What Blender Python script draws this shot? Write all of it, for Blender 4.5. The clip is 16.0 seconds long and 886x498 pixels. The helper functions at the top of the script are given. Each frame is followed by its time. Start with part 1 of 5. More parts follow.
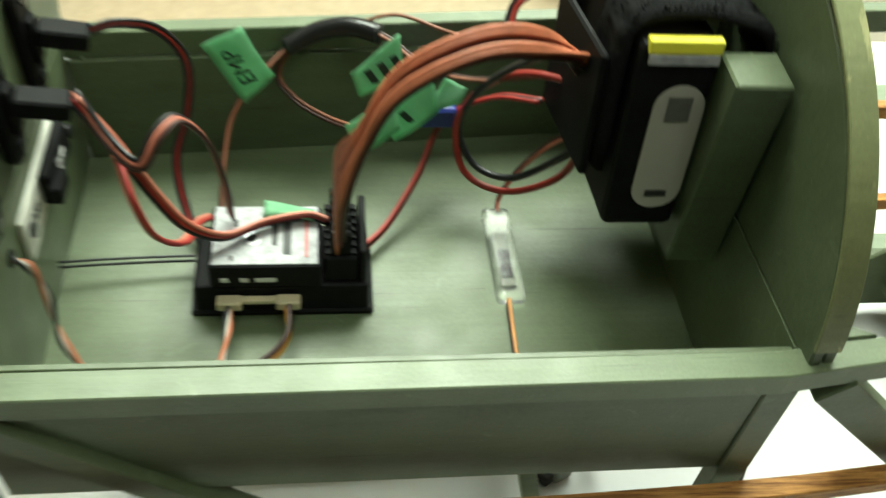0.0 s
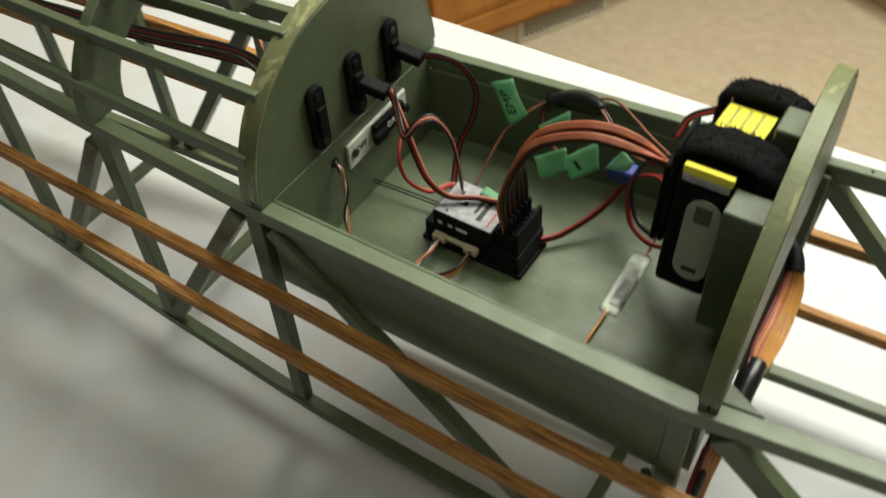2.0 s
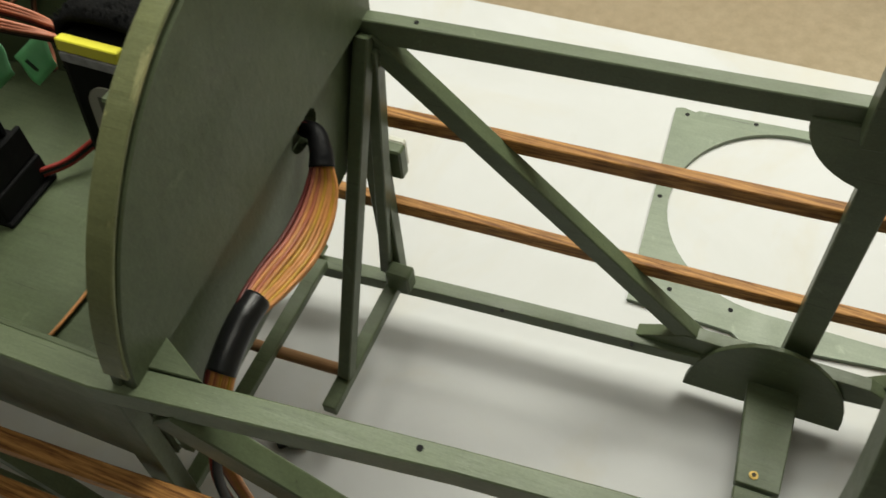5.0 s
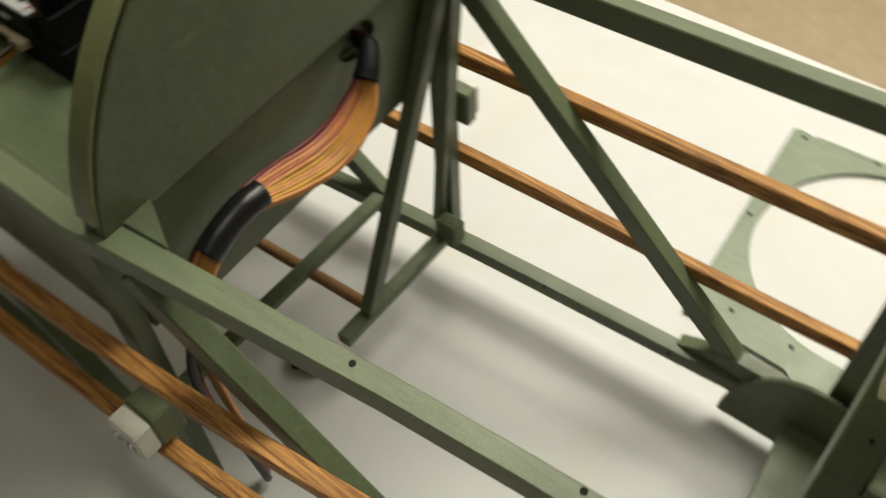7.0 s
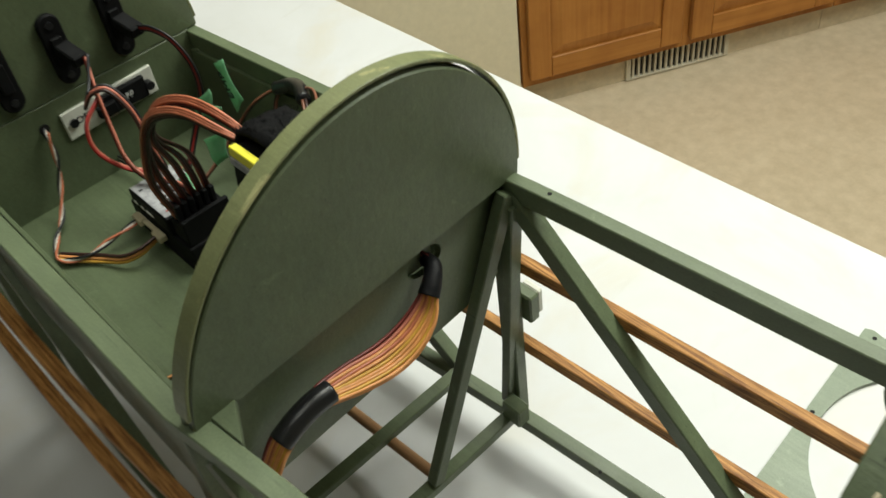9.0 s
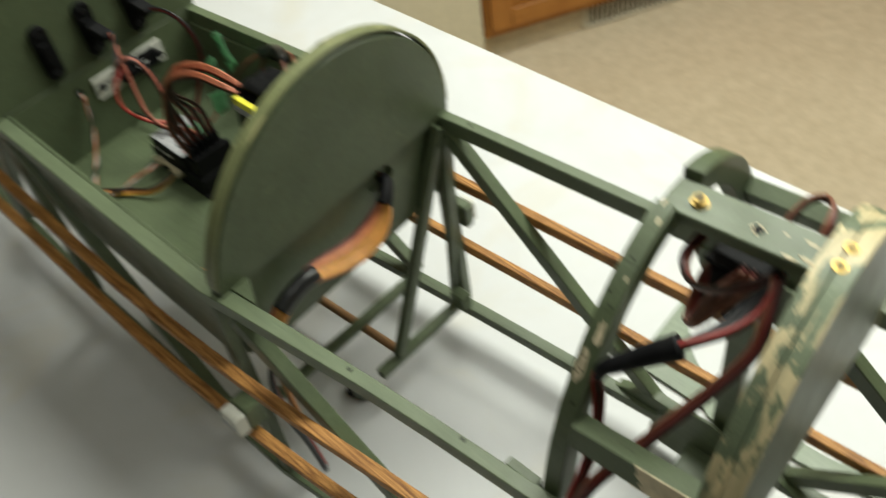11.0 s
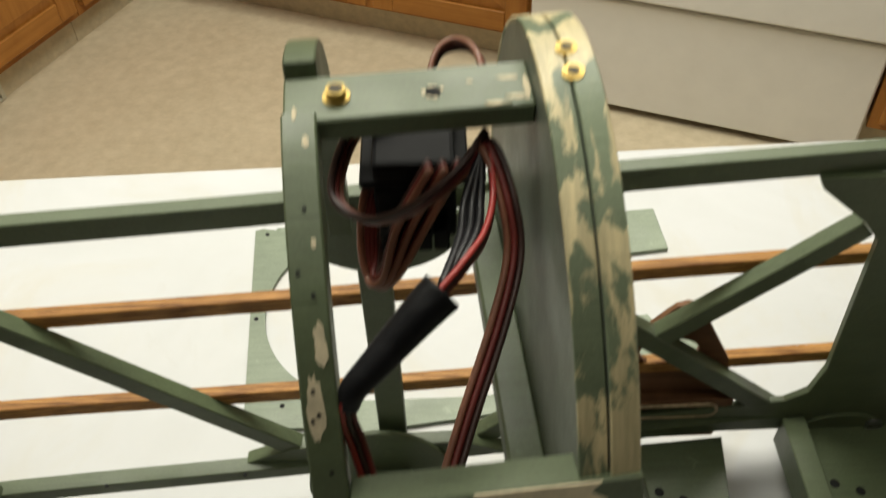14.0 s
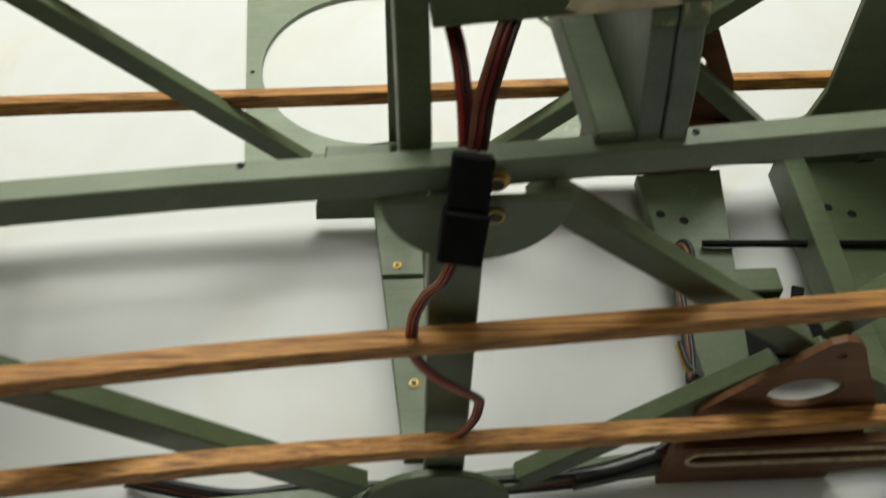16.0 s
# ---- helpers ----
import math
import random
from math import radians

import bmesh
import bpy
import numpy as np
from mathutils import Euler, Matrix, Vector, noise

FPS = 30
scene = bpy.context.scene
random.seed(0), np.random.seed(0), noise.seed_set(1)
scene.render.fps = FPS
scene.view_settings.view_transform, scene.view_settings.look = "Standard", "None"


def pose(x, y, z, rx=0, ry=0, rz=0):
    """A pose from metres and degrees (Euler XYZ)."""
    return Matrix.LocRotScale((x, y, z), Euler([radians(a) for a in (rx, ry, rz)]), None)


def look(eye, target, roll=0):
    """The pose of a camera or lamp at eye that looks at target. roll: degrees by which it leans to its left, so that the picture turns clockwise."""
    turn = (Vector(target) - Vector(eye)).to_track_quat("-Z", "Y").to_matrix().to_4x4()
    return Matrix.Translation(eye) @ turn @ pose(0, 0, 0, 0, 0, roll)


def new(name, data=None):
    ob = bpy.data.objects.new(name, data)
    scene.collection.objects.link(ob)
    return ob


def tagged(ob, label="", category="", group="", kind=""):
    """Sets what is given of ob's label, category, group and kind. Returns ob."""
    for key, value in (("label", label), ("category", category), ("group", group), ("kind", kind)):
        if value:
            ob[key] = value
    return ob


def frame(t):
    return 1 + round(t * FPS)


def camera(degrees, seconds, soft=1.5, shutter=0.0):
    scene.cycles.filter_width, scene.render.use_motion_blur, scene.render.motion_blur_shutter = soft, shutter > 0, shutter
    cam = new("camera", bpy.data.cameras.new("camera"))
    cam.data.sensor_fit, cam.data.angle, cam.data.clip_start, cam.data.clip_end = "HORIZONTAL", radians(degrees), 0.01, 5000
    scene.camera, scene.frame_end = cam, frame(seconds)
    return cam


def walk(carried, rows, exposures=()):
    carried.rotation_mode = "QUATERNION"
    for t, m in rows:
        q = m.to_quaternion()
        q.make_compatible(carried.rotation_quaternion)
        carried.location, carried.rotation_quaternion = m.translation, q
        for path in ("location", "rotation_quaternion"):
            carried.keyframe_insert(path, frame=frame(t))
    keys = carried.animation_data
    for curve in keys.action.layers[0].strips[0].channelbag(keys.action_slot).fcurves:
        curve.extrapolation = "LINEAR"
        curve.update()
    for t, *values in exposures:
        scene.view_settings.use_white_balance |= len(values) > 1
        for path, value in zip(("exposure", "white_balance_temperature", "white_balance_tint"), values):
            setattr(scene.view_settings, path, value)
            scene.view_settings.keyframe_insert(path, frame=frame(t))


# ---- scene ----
cam = camera(51.6, 16.0, 1.55, 0.65)
PATH = [
    (0, (-0.137, -0.148, 0.442), (0.111, 1.15, -1.059), 7.6),
    (0.5, (-0.123, -0.172, 0.509), (-0.087, 1.063, -1.064), 3.3),
    (1, (-0.055, -0.226, 0.559), (-0.244, 0.98, -1.025), 2.0),
    (1.5, (0.025, -0.262, 0.579), (-0.582, 0.859, -0.963), -2.4),
    (2, (0.044, -0.235, 0.57), (-0.738, 0.845, -0.921), -4.2),
    (2.5, (0.106, -0.206, 0.563), (-0.916, 0.81, -0.824), -6.1),
    (3, (0.115, -0.188, 0.558), (-0.926, 0.852, -0.796), -6.7),
    (3.5, (0.118, -0.177, 0.53), (-0.795, 0.888, -0.895), -7.5),
    (4, (0.134, -0.144, 0.506), (-0.607, 0.954, -0.992), -5.9),
    (4.5, (0.153, -0.097, 0.475), (-0.392, 1.013, -1.096), -5.1),
    (6.8, (0.202, -0.072, 0.451), (-0.483, 0.875, -1.172), -4.1),
    (7, (0.208, -0.069, 0.438), (-0.577, 0.843, -1.16), -3.5),
    (7.5, (0.222, -0.058, 0.435), (-0.682, 0.835, -1.11), -2.8),
    (8, (0.222, -0.048, 0.444), (-0.786, 0.869, -1.02), -5.3),
    (8.5, (0.226, -0.049, 0.461), (-0.872, 0.912, -0.907), -6.6),
    (8.7, (0.23, -0.046, 0.476), (-0.883, 0.866, -0.913), -7.3),
    (10.8, (0.348, -0.118, 0.604), (-0.778, 0.69, -0.839), -11.2),
    (11, (0.349, -0.115, 0.59), (-0.698, 0.731, -0.889), -10.3),
    (11.5, (0.352, -0.118, 0.571), (-0.553, 0.804, -0.955), -9.8),
    (12, (0.318, -0.102, 0.55), (-0.302, 0.955, -1.031), -6.1),
    (12.5, (0.27, -0.083, 0.532), (-0.031, 1.068, -1.076), -1.3),
    (13, (0.252, -0.069, 0.516), (0.159, 1.159, -1.06), 0.4),
    (13.5, (0.257, -0.063, 0.503), (0.228, 1.286, -0.974), -1.2),
    (14, (0.25, -0.074, 0.466), (0.254, 1.304, -0.983), -2.1),
    (14.5, (0.239, -0.085, 0.437), (0.315, 1.288, -1.016), -0.1),
    (15, (0.239, -0.103, 0.425), (0.334, 1.231, -1.062), 0.9),
    (15.5, (0.232, -0.129, 0.407), (0.331, 1.14, -1.137), 1.6),
    (16, (0.215, -0.154, 0.398), (0.322, 1.086, -1.168), 2.3),
]
EXPOSURES = [(0.0, 0.93, 6250, -4), (0.5, 0.85, 6500, 9), (1.0, 0.4, 6550, 12), (1.5, 0.05, 6500, 11), (2.5, 0.05, 6450, 10), (3.5, 0.05, 6450, 10), (4.0, -0.15, 6450, 10), (4.5, -0.45, 6450, 10), (6.8, -0.05, 7100, 12),
             (7.0, -0.25, 6900, 12), (7.5, -0.25, 6300, 9), (8.5, -0.1, 6300, 8), (11.0, -0.1, 6300, 8), (12.5, -0.2, 6250, 8), (13.5, -0.3, 6350, 10), (14.0, -0.25, 6650, 12), (14.5, -0.2, 6500, 11), (15.0, -0.15, 6350, 9), (15.5, -0.1, 6350, 9), (16.0, -0.28, 6350, 9)]
walk(cam, [(t, look(eye, target, roll)) for t, eye, target, roll in PATH], EXPOSURES)

# ---------------------------------------------------------------- light
world = bpy.data.worlds.new("room_air")
world.use_nodes = True
world.node_tree.nodes["Background"].inputs[0].default_value = (1.0, 0.93, 0.82, 1)
world.node_tree.nodes["Background"].inputs[1].default_value = 0.0
scene.world = world

CEILING_Z = 1.52
FLOOR_Z = -0.92
TABLE_Z = -0.003


def area_lamp(name, place, target, sx, sy, power, colour):
    data = bpy.data.lights.new(name, "AREA")
    data.shape, data.size, data.size_y = "RECTANGLE", sx, sy
    data.energy, data.color = power, colour
    ob = new(name, data)
    ob.matrix_world = look(place, target)
    return ob


WARM = (0.99, 1.0, 0.875)
# First placed from the shadows; second and third added to fill table and kitchen.
LAMPS = [((-0.12, 0.78, CEILING_Z - 0.09), 0.9, 0.7, 27.0), ((0.1, -0.25, CEILING_Z - 0.09), 0.9, 0.6, 3.6), ((0.55, 1.35, CEILING_Z - 0.09), 0.9, 0.7, 31.0)]
for place, sx, sy, power in LAMPS:
    area_lamp("unseen_ceiling_lamp", place, (place[0], place[1], 0), sx, sy, power, WARM)

# ---------------------------------------------------------------- materials


class Mat:
    """A node material with a principled shader; helpers add nodes and links."""

    def __init__(self, name):
        self.m = bpy.data.materials.new(name)
        self.m.use_nodes = True
        self.t = self.m.node_tree
        self.b = self.t.nodes["Principled BSDF"]
        self.coord = None

    def node(self, kind, **values):
        n = self.t.nodes.new(kind)
        for k, v in values.items():
            n.inputs[k].default_value = v
        return n

    def link(self, a, b):
        self.t.links.new(a, b)

    def obj(self, scale=(1, 1, 1), object_space=True):
        if self.coord is None:
            self.coord = self.node("ShaderNodeTexCoord")
        mp = self.node("ShaderNodeMapping")
        mp.inputs["Scale"].default_value = scale
        self.link(self.coord.outputs["Object"], mp.inputs[0])
        return mp.outputs[0]

    def noise(self, scale, detail=4.0, rough=0.55, vec=None, distort=0.0):
        n = self.node("ShaderNodeTexNoise", Scale=scale, Detail=detail, Roughness=rough, Distortion=distort)
        self.link(vec or self.obj(), n.inputs["Vector"])
        return n.outputs["Fac"]

    def ramp(self, fac, stops):
        r = self.node("ShaderNodeValToRGB")
        els = r.color_ramp.elements
        while len(els) < len(stops):
            els.new(0.5)
        for e, (p, c) in zip(els, stops):
            e.position = p
            e.color = (*c, 1) if len(c) == 3 else c
        self.link(fac, r.inputs[0])
        return r.outputs[0]

    def mix(self, fac, a, b, blend="MIX"):
        n = self.t.nodes.new("ShaderNodeMix")
        n.data_type, n.blend_type = "RGBA", blend
        for sock, v in ((n.inputs[0], fac), (n.inputs[6], a), (n.inputs[7], b)):
            if isinstance(v, bpy.types.NodeSocket):
                self.link(v, sock)
            elif isinstance(v, (int, float)):
                sock.default_value = v
            else:
                sock.default_value = (*v, 1)
        return n.outputs[2]

    def bump(self, fac, strength, distance):
        n = self.node("ShaderNodeBump", Strength=strength, Distance=distance)
        self.link(fac, n.inputs["Height"])
        self.link(n.outputs[0], self.b.inputs["Normal"])

    def colour(self, c):
        if isinstance(c, bpy.types.NodeSocket):
            self.link(c, self.b.inputs["Base Color"])
        else:
            self.b.inputs["Base Color"].default_value = (*c, 1)
        return self

    def set(self, rough=None, metal=None, spec=None, **more):
        if rough is not None:
            self.b.inputs["Roughness"].default_value = rough
        if metal is not None:
            self.b.inputs["Metallic"].default_value = metal
        if spec is not None:
            self.b.inputs["Specular IOR Level"].default_value = spec
        for k, v in more.items():
            self.b.inputs[k.replace("_", " ")].default_value = v
        return self


def green_paint(name, base, worn=0.0, tint=(0.40, 0.34, 0.20)):
    """Olive-grey brushed paint on wood: mottled tone, brush streaks, dust specks, optional bare wood patches."""
    m = Mat(name)
    info = m.node("ShaderNodeObjectInfo")
    mott = m.noise(28, 5, 0.6)
    col = m.ramp(mott, [(0.3, tuple(v * 0.76 for v in base)), (0.72, tuple(v * 1.20 for v in base))])
    fine = m.noise(850, 4, 0.75)
    col = m.mix(0.30, col, m.ramp(fine, [(0.35, tuple(v * 0.6 for v in base)), (0.7, tuple(v * 1.5 for v in base))]))
    vary = m.ramp(info.outputs["Random"], [(0.0, (0.88, 0.88, 0.86)), (1.0, (1.1, 1.1, 1.08))])
    col = m.mix(1.0, col, vary, "MULTIPLY")
    speck = m.ramp(m.noise(900, 2, 0.5), [(0.72, (0, 0, 0)), (0.8, (1, 1, 1))])
    col = m.mix(speck, col, tuple(v * 1.9 for v in base))
    if worn:
        streak = m.noise(60, 6, 0.62, m.obj((1.0, 0.55, 0.42)), 0.6)
        mask = m.ramp(streak, [(0.60 - 0.12 * worn, (0, 0, 0)), (0.64 - 0.12 * worn, (1, 1, 1))])
        grain = m.noise(300, 4, 0.6, m.obj((1.0, 0.12, 0.08)))
        bare = m.ramp(grain, [(0.3, tuple(v * 0.7 for v in tint)), (0.7, tuple(v * 1.35 for v in tint))])
        col = m.mix(mask, col, bare)
    streaks = m.noise(330, 5, 0.65, m.obj((0.07, 1, 0.5)))
    col = m.mix(0.18, col, m.ramp(streaks, [(0.30, tuple(v * 0.5 for v in base)), (0.5, base), (0.72, tuple(v * 1.5 for v in base))]))
    dust = m.ramp(m.noise(75, 6, 0.7, None, 0.8), [(0.62, (0, 0, 0)), (0.70, (0.5, 0.5, 0.5))])
    col = m.mix(dust, col, tuple(v * 1.5 + 0.02 for v in base))
    crack = m.ramp(m.noise(620, 3, 0.5, m.obj((0.035, 1, 1)), 0.3), [(0.27, (0.55, 0.55, 0.55)), (0.31, (0, 0, 0))])
    col = m.mix(crack, col, tuple(v * 0.35 for v in base))
    nick = m.ramp(m.noise(260, 5, 0.75), [(0.715, (0, 0, 0)), (0.75, (0.7, 0.7, 0.7))])
    col = m.mix(nick, col, tuple(v * 0.45 for v in base))
    m.colour(col).set(spec=0.5)
    m.link(m.ramp(m.noise(50, 4, 0.6), [(0.3, (0.36, 0.36, 0.36)), (0.7, (0.52, 0.52, 0.52))]), m.b.inputs["Roughness"])
    m.bump(m.mix(0.5, m.noise(240, 4, 0.6), streaks), 0.45, 0.0006)
    return m.m


def stained_wood(name, dark, light, rough=0.42, axis="x", scale=1.0, low=0.28, high=0.78, blotch=0.45):
    m = Mat(name)
    stretch = {"x": (0.016, 1, 1), "y": (1, 0.03, 1), "z": (1, 1, 0.03)}[axis]
    grain = m.noise(260 * scale, 6, 0.65, m.obj(stretch), 0.15)
    col = m.ramp(grain, [(low, dark), ((low + high) / 2, tuple((a + b) / 2 for a, b in zip(dark, light))), (high, light)])
    blot = m.noise(22 * scale, 4, 0.6)
    col = m.mix(blotch, col, m.ramp(blot, [(0.35, dark), (0.7, light)]))
    m.colour(col).set(rough=rough, spec=0.22)
    m.bump(grain, 0.25, 0.0005)
    return m.m


def plain(name, base, rough=0.5, metal=0.0, vary=0.2, scale=120, bump=0.15, spec=0.5, depth=0.0004):
    m = Mat(name)
    n = m.noise(scale, 4, 0.6)
    m.colour(m.ramp(n, [(0.3, tuple(v * (1 - vary) for v in base)), (0.75, tuple(min(v * (1 + vary), 1) for v in base))]))
    m.set(rough=rough, metal=metal, spec=spec)
    if bump:
        m.bump(m.noise(scale * 3, 3, 0.6), bump, depth)
    return m.m


GREEN_BASE = (0.091, 0.116, 0.062)
GREEN = green_paint("olive_paint", GREEN_BASE)
# Lighter olive tone for the whole near upper longeron.
GREEN_LIGHTER = green_paint("olive_paint_lighter", (0.117, 0.146, 0.084))
GREEN_WORN = green_paint("olive_paint_sanded", (0.15, 0.185, 0.115), 1.15, (0.60, 0.50, 0.29))
# Scratched rim paint; the yellow light on it is put into its base.
GREEN_RIM = green_paint("olive_paint_scratched_lit_edge", (0.16, 0.175, 0.080), 0.4, (0.30, 0.29, 0.14))
GREEN_PLATE = green_paint("olive_paint_flat_panel", (0.20, 0.24, 0.17))
GREEN_GREY = green_paint("grey_green_primer", (0.165, 0.190, 0.152))
BORE = plain("dark_bore", (0.03, 0.024, 0.012), 0.6, 0.3, 0.3, 400, 0.1)
FILLER = plain("bare_filler_wood", (0.58, 0.50, 0.34), 0.75, vary=0.25, scale=160)
STRINGER = stained_wood("stained_spruce", (0.135, 0.050, 0.013), (0.56, 0.28, 0.082), 0.5, "x", 2.8, 0.38, 0.62, 0.22)
MAHOGANY = stained_wood("stained_plywood", (0.085, 0.038, 0.019), (0.26, 0.128, 0.064), 0.6, "x", 1.6)
RAW_PLY = plain("lit_ply_edge", (0.50, 0.39, 0.25), 0.8, 0, 0.35, 260)
DOWEL = stained_wood("dowel_wood", (0.2, 0.1, 0.045), (0.42, 0.24, 0.12))
BRASS = plain("brass", (0.40, 0.28, 0.090), 0.45, 1.0, 0.2, 400, 0.1)
STEEL = plain("steel", (0.45, 0.45, 0.46), 0.35, 1.0, 0.15, 300, 0.1)
BLACK = plain("black_plastic", (0.006, 0.006, 0.0065), 0.6, 0, 0.3, 200, 0.1, 0.12)
BLACK_GLOSS = plain("black_shrink_sleeve", (0.01, 0.01, 0.011), 0.28, 0, 0.3, 120, 0.25, depth=0.0008)
BLACK_SOFT = plain("soft_black_sleeve", (0.007, 0.007, 0.008), 0.5, 0, 0.3, 90, 0.5, 0.15, 0.0008)
BLACK_MATT = plain("black_hole", (0.004, 0.004, 0.004), 0.9, 0, 0.2, 200, 0.0)
WHITE_PLASTIC = plain("white_plastic", (0.62, 0.62, 0.55), 0.5, 0, 0.12, 90, 0.15)


def table_mat():
    """Worn white laminate: cloudy tone, faint grey smears and small scuffs."""
    m = Mat("white_table_top")
    cloud = m.noise(6, 5, 0.65, None, 0.6)
    col = m.ramp(cloud, [(0.32, (0.555, 0.558, 0.558)), (0.68, (0.615, 0.618, 0.63))])
    smear = m.ramp(m.noise(22, 6, 0.7, m.obj((1, 0.45, 1)), 1.2), [(0.60, (0, 0, 0)), (0.74, (0.35, 0.35, 0.35))])
    col = m.mix(smear, col, (0.52, 0.51, 0.49))
    stain = m.ramp(m.noise(9, 5, 0.6, m.obj((1, 0.7, 1)), 0.9), [(0.50, (0, 0, 0)), (0.66, (0.45, 0.45, 0.45))])
    col = m.mix(stain, col, (0.56, 0.52, 0.43))
    scuff = m.ramp(m.noise(160, 4, 0.6), [(0.70, (0, 0, 0)), (0.78, (0.4, 0.4, 0.4))])
    col = m.mix(scuff, col, (0.56, 0.55, 0.52))
    m.colour(col).set(spec=0.35)
    m.link(m.ramp(cloud, [(0.3, (0.42, 0.42, 0.42)), (0.7, (0.58, 0.58, 0.58))]), m.b.inputs["Roughness"])
    m.bump(m.noise(300, 3, 0.6), 0.05, 0.0004)
    return m.m


TABLE = table_mat()


def wire_mat(name, base, rough=0.42):
    return plain(name, base, rough, 0, 0.22, 90, 0.1)


W_BROWN = wire_mat("brown_wire", (0.034, 0.013, 0.010))
W_RED = wire_mat("red_wire", (0.30, 0.026, 0.02))
W_DARK_RED = wire_mat("dark_red_wire", (0.13, 0.018, 0.014))
W_ORANGE = wire_mat("orange_wire", (0.45, 0.14, 0.07))
W_SALMON = wire_mat("salmon_wire", (0.46, 0.15, 0.10))
W_BLACK = wire_mat("black_wire", (0.012, 0.012, 0.014))
W_YELLOW = wire_mat("yellow_wire", (0.55, 0.30, 0.04))
W_TAN = wire_mat("tan_wire", (0.62, 0.27, 0.085))
W_UMBER = wire_mat("umber_wire", (0.20, 0.075, 0.042))
W_PALE = wire_mat("pale_wire", (0.50, 0.48, 0.42))
W_BLUE = wire_mat("blue_plug_plastic", (0.015, 0.03, 0.22))

# ---------------------------------------------------------------- mesh helpers


def to_ob(name, bm, mat, parent=None, label="", smooth=False):
    bmesh.ops.recalc_face_normals(bm, faces=bm.faces)
    me = bpy.data.meshes.new(name)
    bm.to_mesh(me)
    bm.free()
    if mat:
        me.materials.append(mat)
    if smooth:
        me.polygons.foreach_set("use_smooth", [True] * len(me.polygons))
    ob = new(name, me)
    if parent is not None:
        ob.parent = parent
    if label:
        ob["label"] = label
    return ob


def part(name, bm, mat, parent, label="", smooth=False):
    return to_ob(name, bm, mat, parent, label, smooth)


def thing(name, label, category, group="", place=(0, 0, 0)):
    ob = new(name)
    ob.empty_display_size = 0.01
    ob.location = place
    return tagged(ob, label, category, group)


def structure(ob, label="", category=""):
    return tagged(ob, label, category, "", "structure")


def bev(bm, w, seg=1):
    if w > 0:
        bmesh.ops.bevel(bm, geom=list(bm.edges), offset=w, segments=seg, affect="EDGES", profile=0.5, clamp_overlap=True)
    return bm


def box(x0, x1, y0, y1, z0, z1, b=0.0006, seg=1):
    bm = bmesh.new()
    bmesh.ops.create_cube(bm, size=1)
    bmesh.ops.scale(bm, vec=(x1 - x0, y1 - y0, z1 - z0), verts=bm.verts)
    bmesh.ops.translate(bm, vec=((x0 + x1) / 2, (y0 + y1) / 2, (z0 + z1) / 2), verts=bm.verts)
    return bev(bm, b, seg)


def moved(bm, m):
    bmesh.ops.transform(bm, matrix=m, verts=bm.verts)
    return bm


def joined(*bms):
    out = bmesh.new()
    for b in bms:
        me = bpy.data.meshes.new("tmp")
        b.to_mesh(me)
        b.free()
        out.from_mesh(me)
        bpy.data.meshes.remove(me)
    return out


def prism(outline, axis, lo, hi, b=0.0005, holes=()):
    """A plate: a 2D outline in the plane across the axis, pushed from lo to hi, with holes cut through it."""
    def put(p, q, v):
        return {"x": (v, p, q), "y": (p, v, q), "z": (p, q, v)}[axis]
    bm = bmesh.new()
    loops = [outline, *holes]
    for v in (lo, hi):
        edges = []
        for loop in loops:
            vs = [bm.verts.new(put(p, q, v)) for p, q in loop]
            edges += [bm.edges.new((vs[i], vs[(i + 1) % len(vs)])) for i in range(len(vs))]
        if holes:
            bmesh.ops.triangle_fill(bm, use_beauty=True, use_dissolve=False, edges=edges)
        else:
            bm.faces.new([e.verts[0] for e in edges])
    bm.verts.ensure_lookup_table()
    n = len(bm.verts) // 2
    at = 0
    for loop in loops:
        k = len(loop)
        for i in range(k):
            a, c = at + i, at + (i + 1) % k
            bm.faces.new((bm.verts[a], bm.verts[c], bm.verts[n + c], bm.verts[n + a]))
        at += k
    if b and not holes:
        bmesh.ops.recalc_face_normals(bm, faces=bm.faces)
        sharp = [e for e in bm.edges if len(e.link_faces) == 2 and e.calc_face_angle(0) > 0.7]
        bmesh.ops.bevel(bm, geom=sharp, offset=b, segments=1, affect="EDGES", clamp_overlap=True)
    return bm


def arc(cy, cz, a, b, d0, d1, n):
    return [(cy + a * math.cos(radians(d0 + (d1 - d0) * i / n)), cz + b * math.sin(radians(d0 + (d1 - d0) * i / n))) for i in range(n + 1)]


def beam(p, q, w, h, up=(0, 0, 1), b=0.0006, roll=0.0):
    """A bar from p to q, w wide across and h high along up."""
    p, q = Vector(p), Vector(q)
    d = q - p
    side = d.cross(Vector(up)).normalized()
    top = side.cross(d).normalized()
    bm = bmesh.new()
    rings = []
    for c in (p, q):
        rings.append([bm.verts.new(c + side * sx * w / 2 + top * sz * h / 2) for sx, sz in ((-1, -1), (1, -1), (1, 1), (-1, 1))])
    for i in range(4):
        bm.faces.new((rings[0][i], rings[0][(i + 1) % 4], rings[1][(i + 1) % 4], rings[1][i]))
    bm.faces.new(rings[0]), bm.faces.new(rings[1])
    bmesh.ops.recalc_face_normals(bm, faces=bm.faces)
    return bev(bm, b)


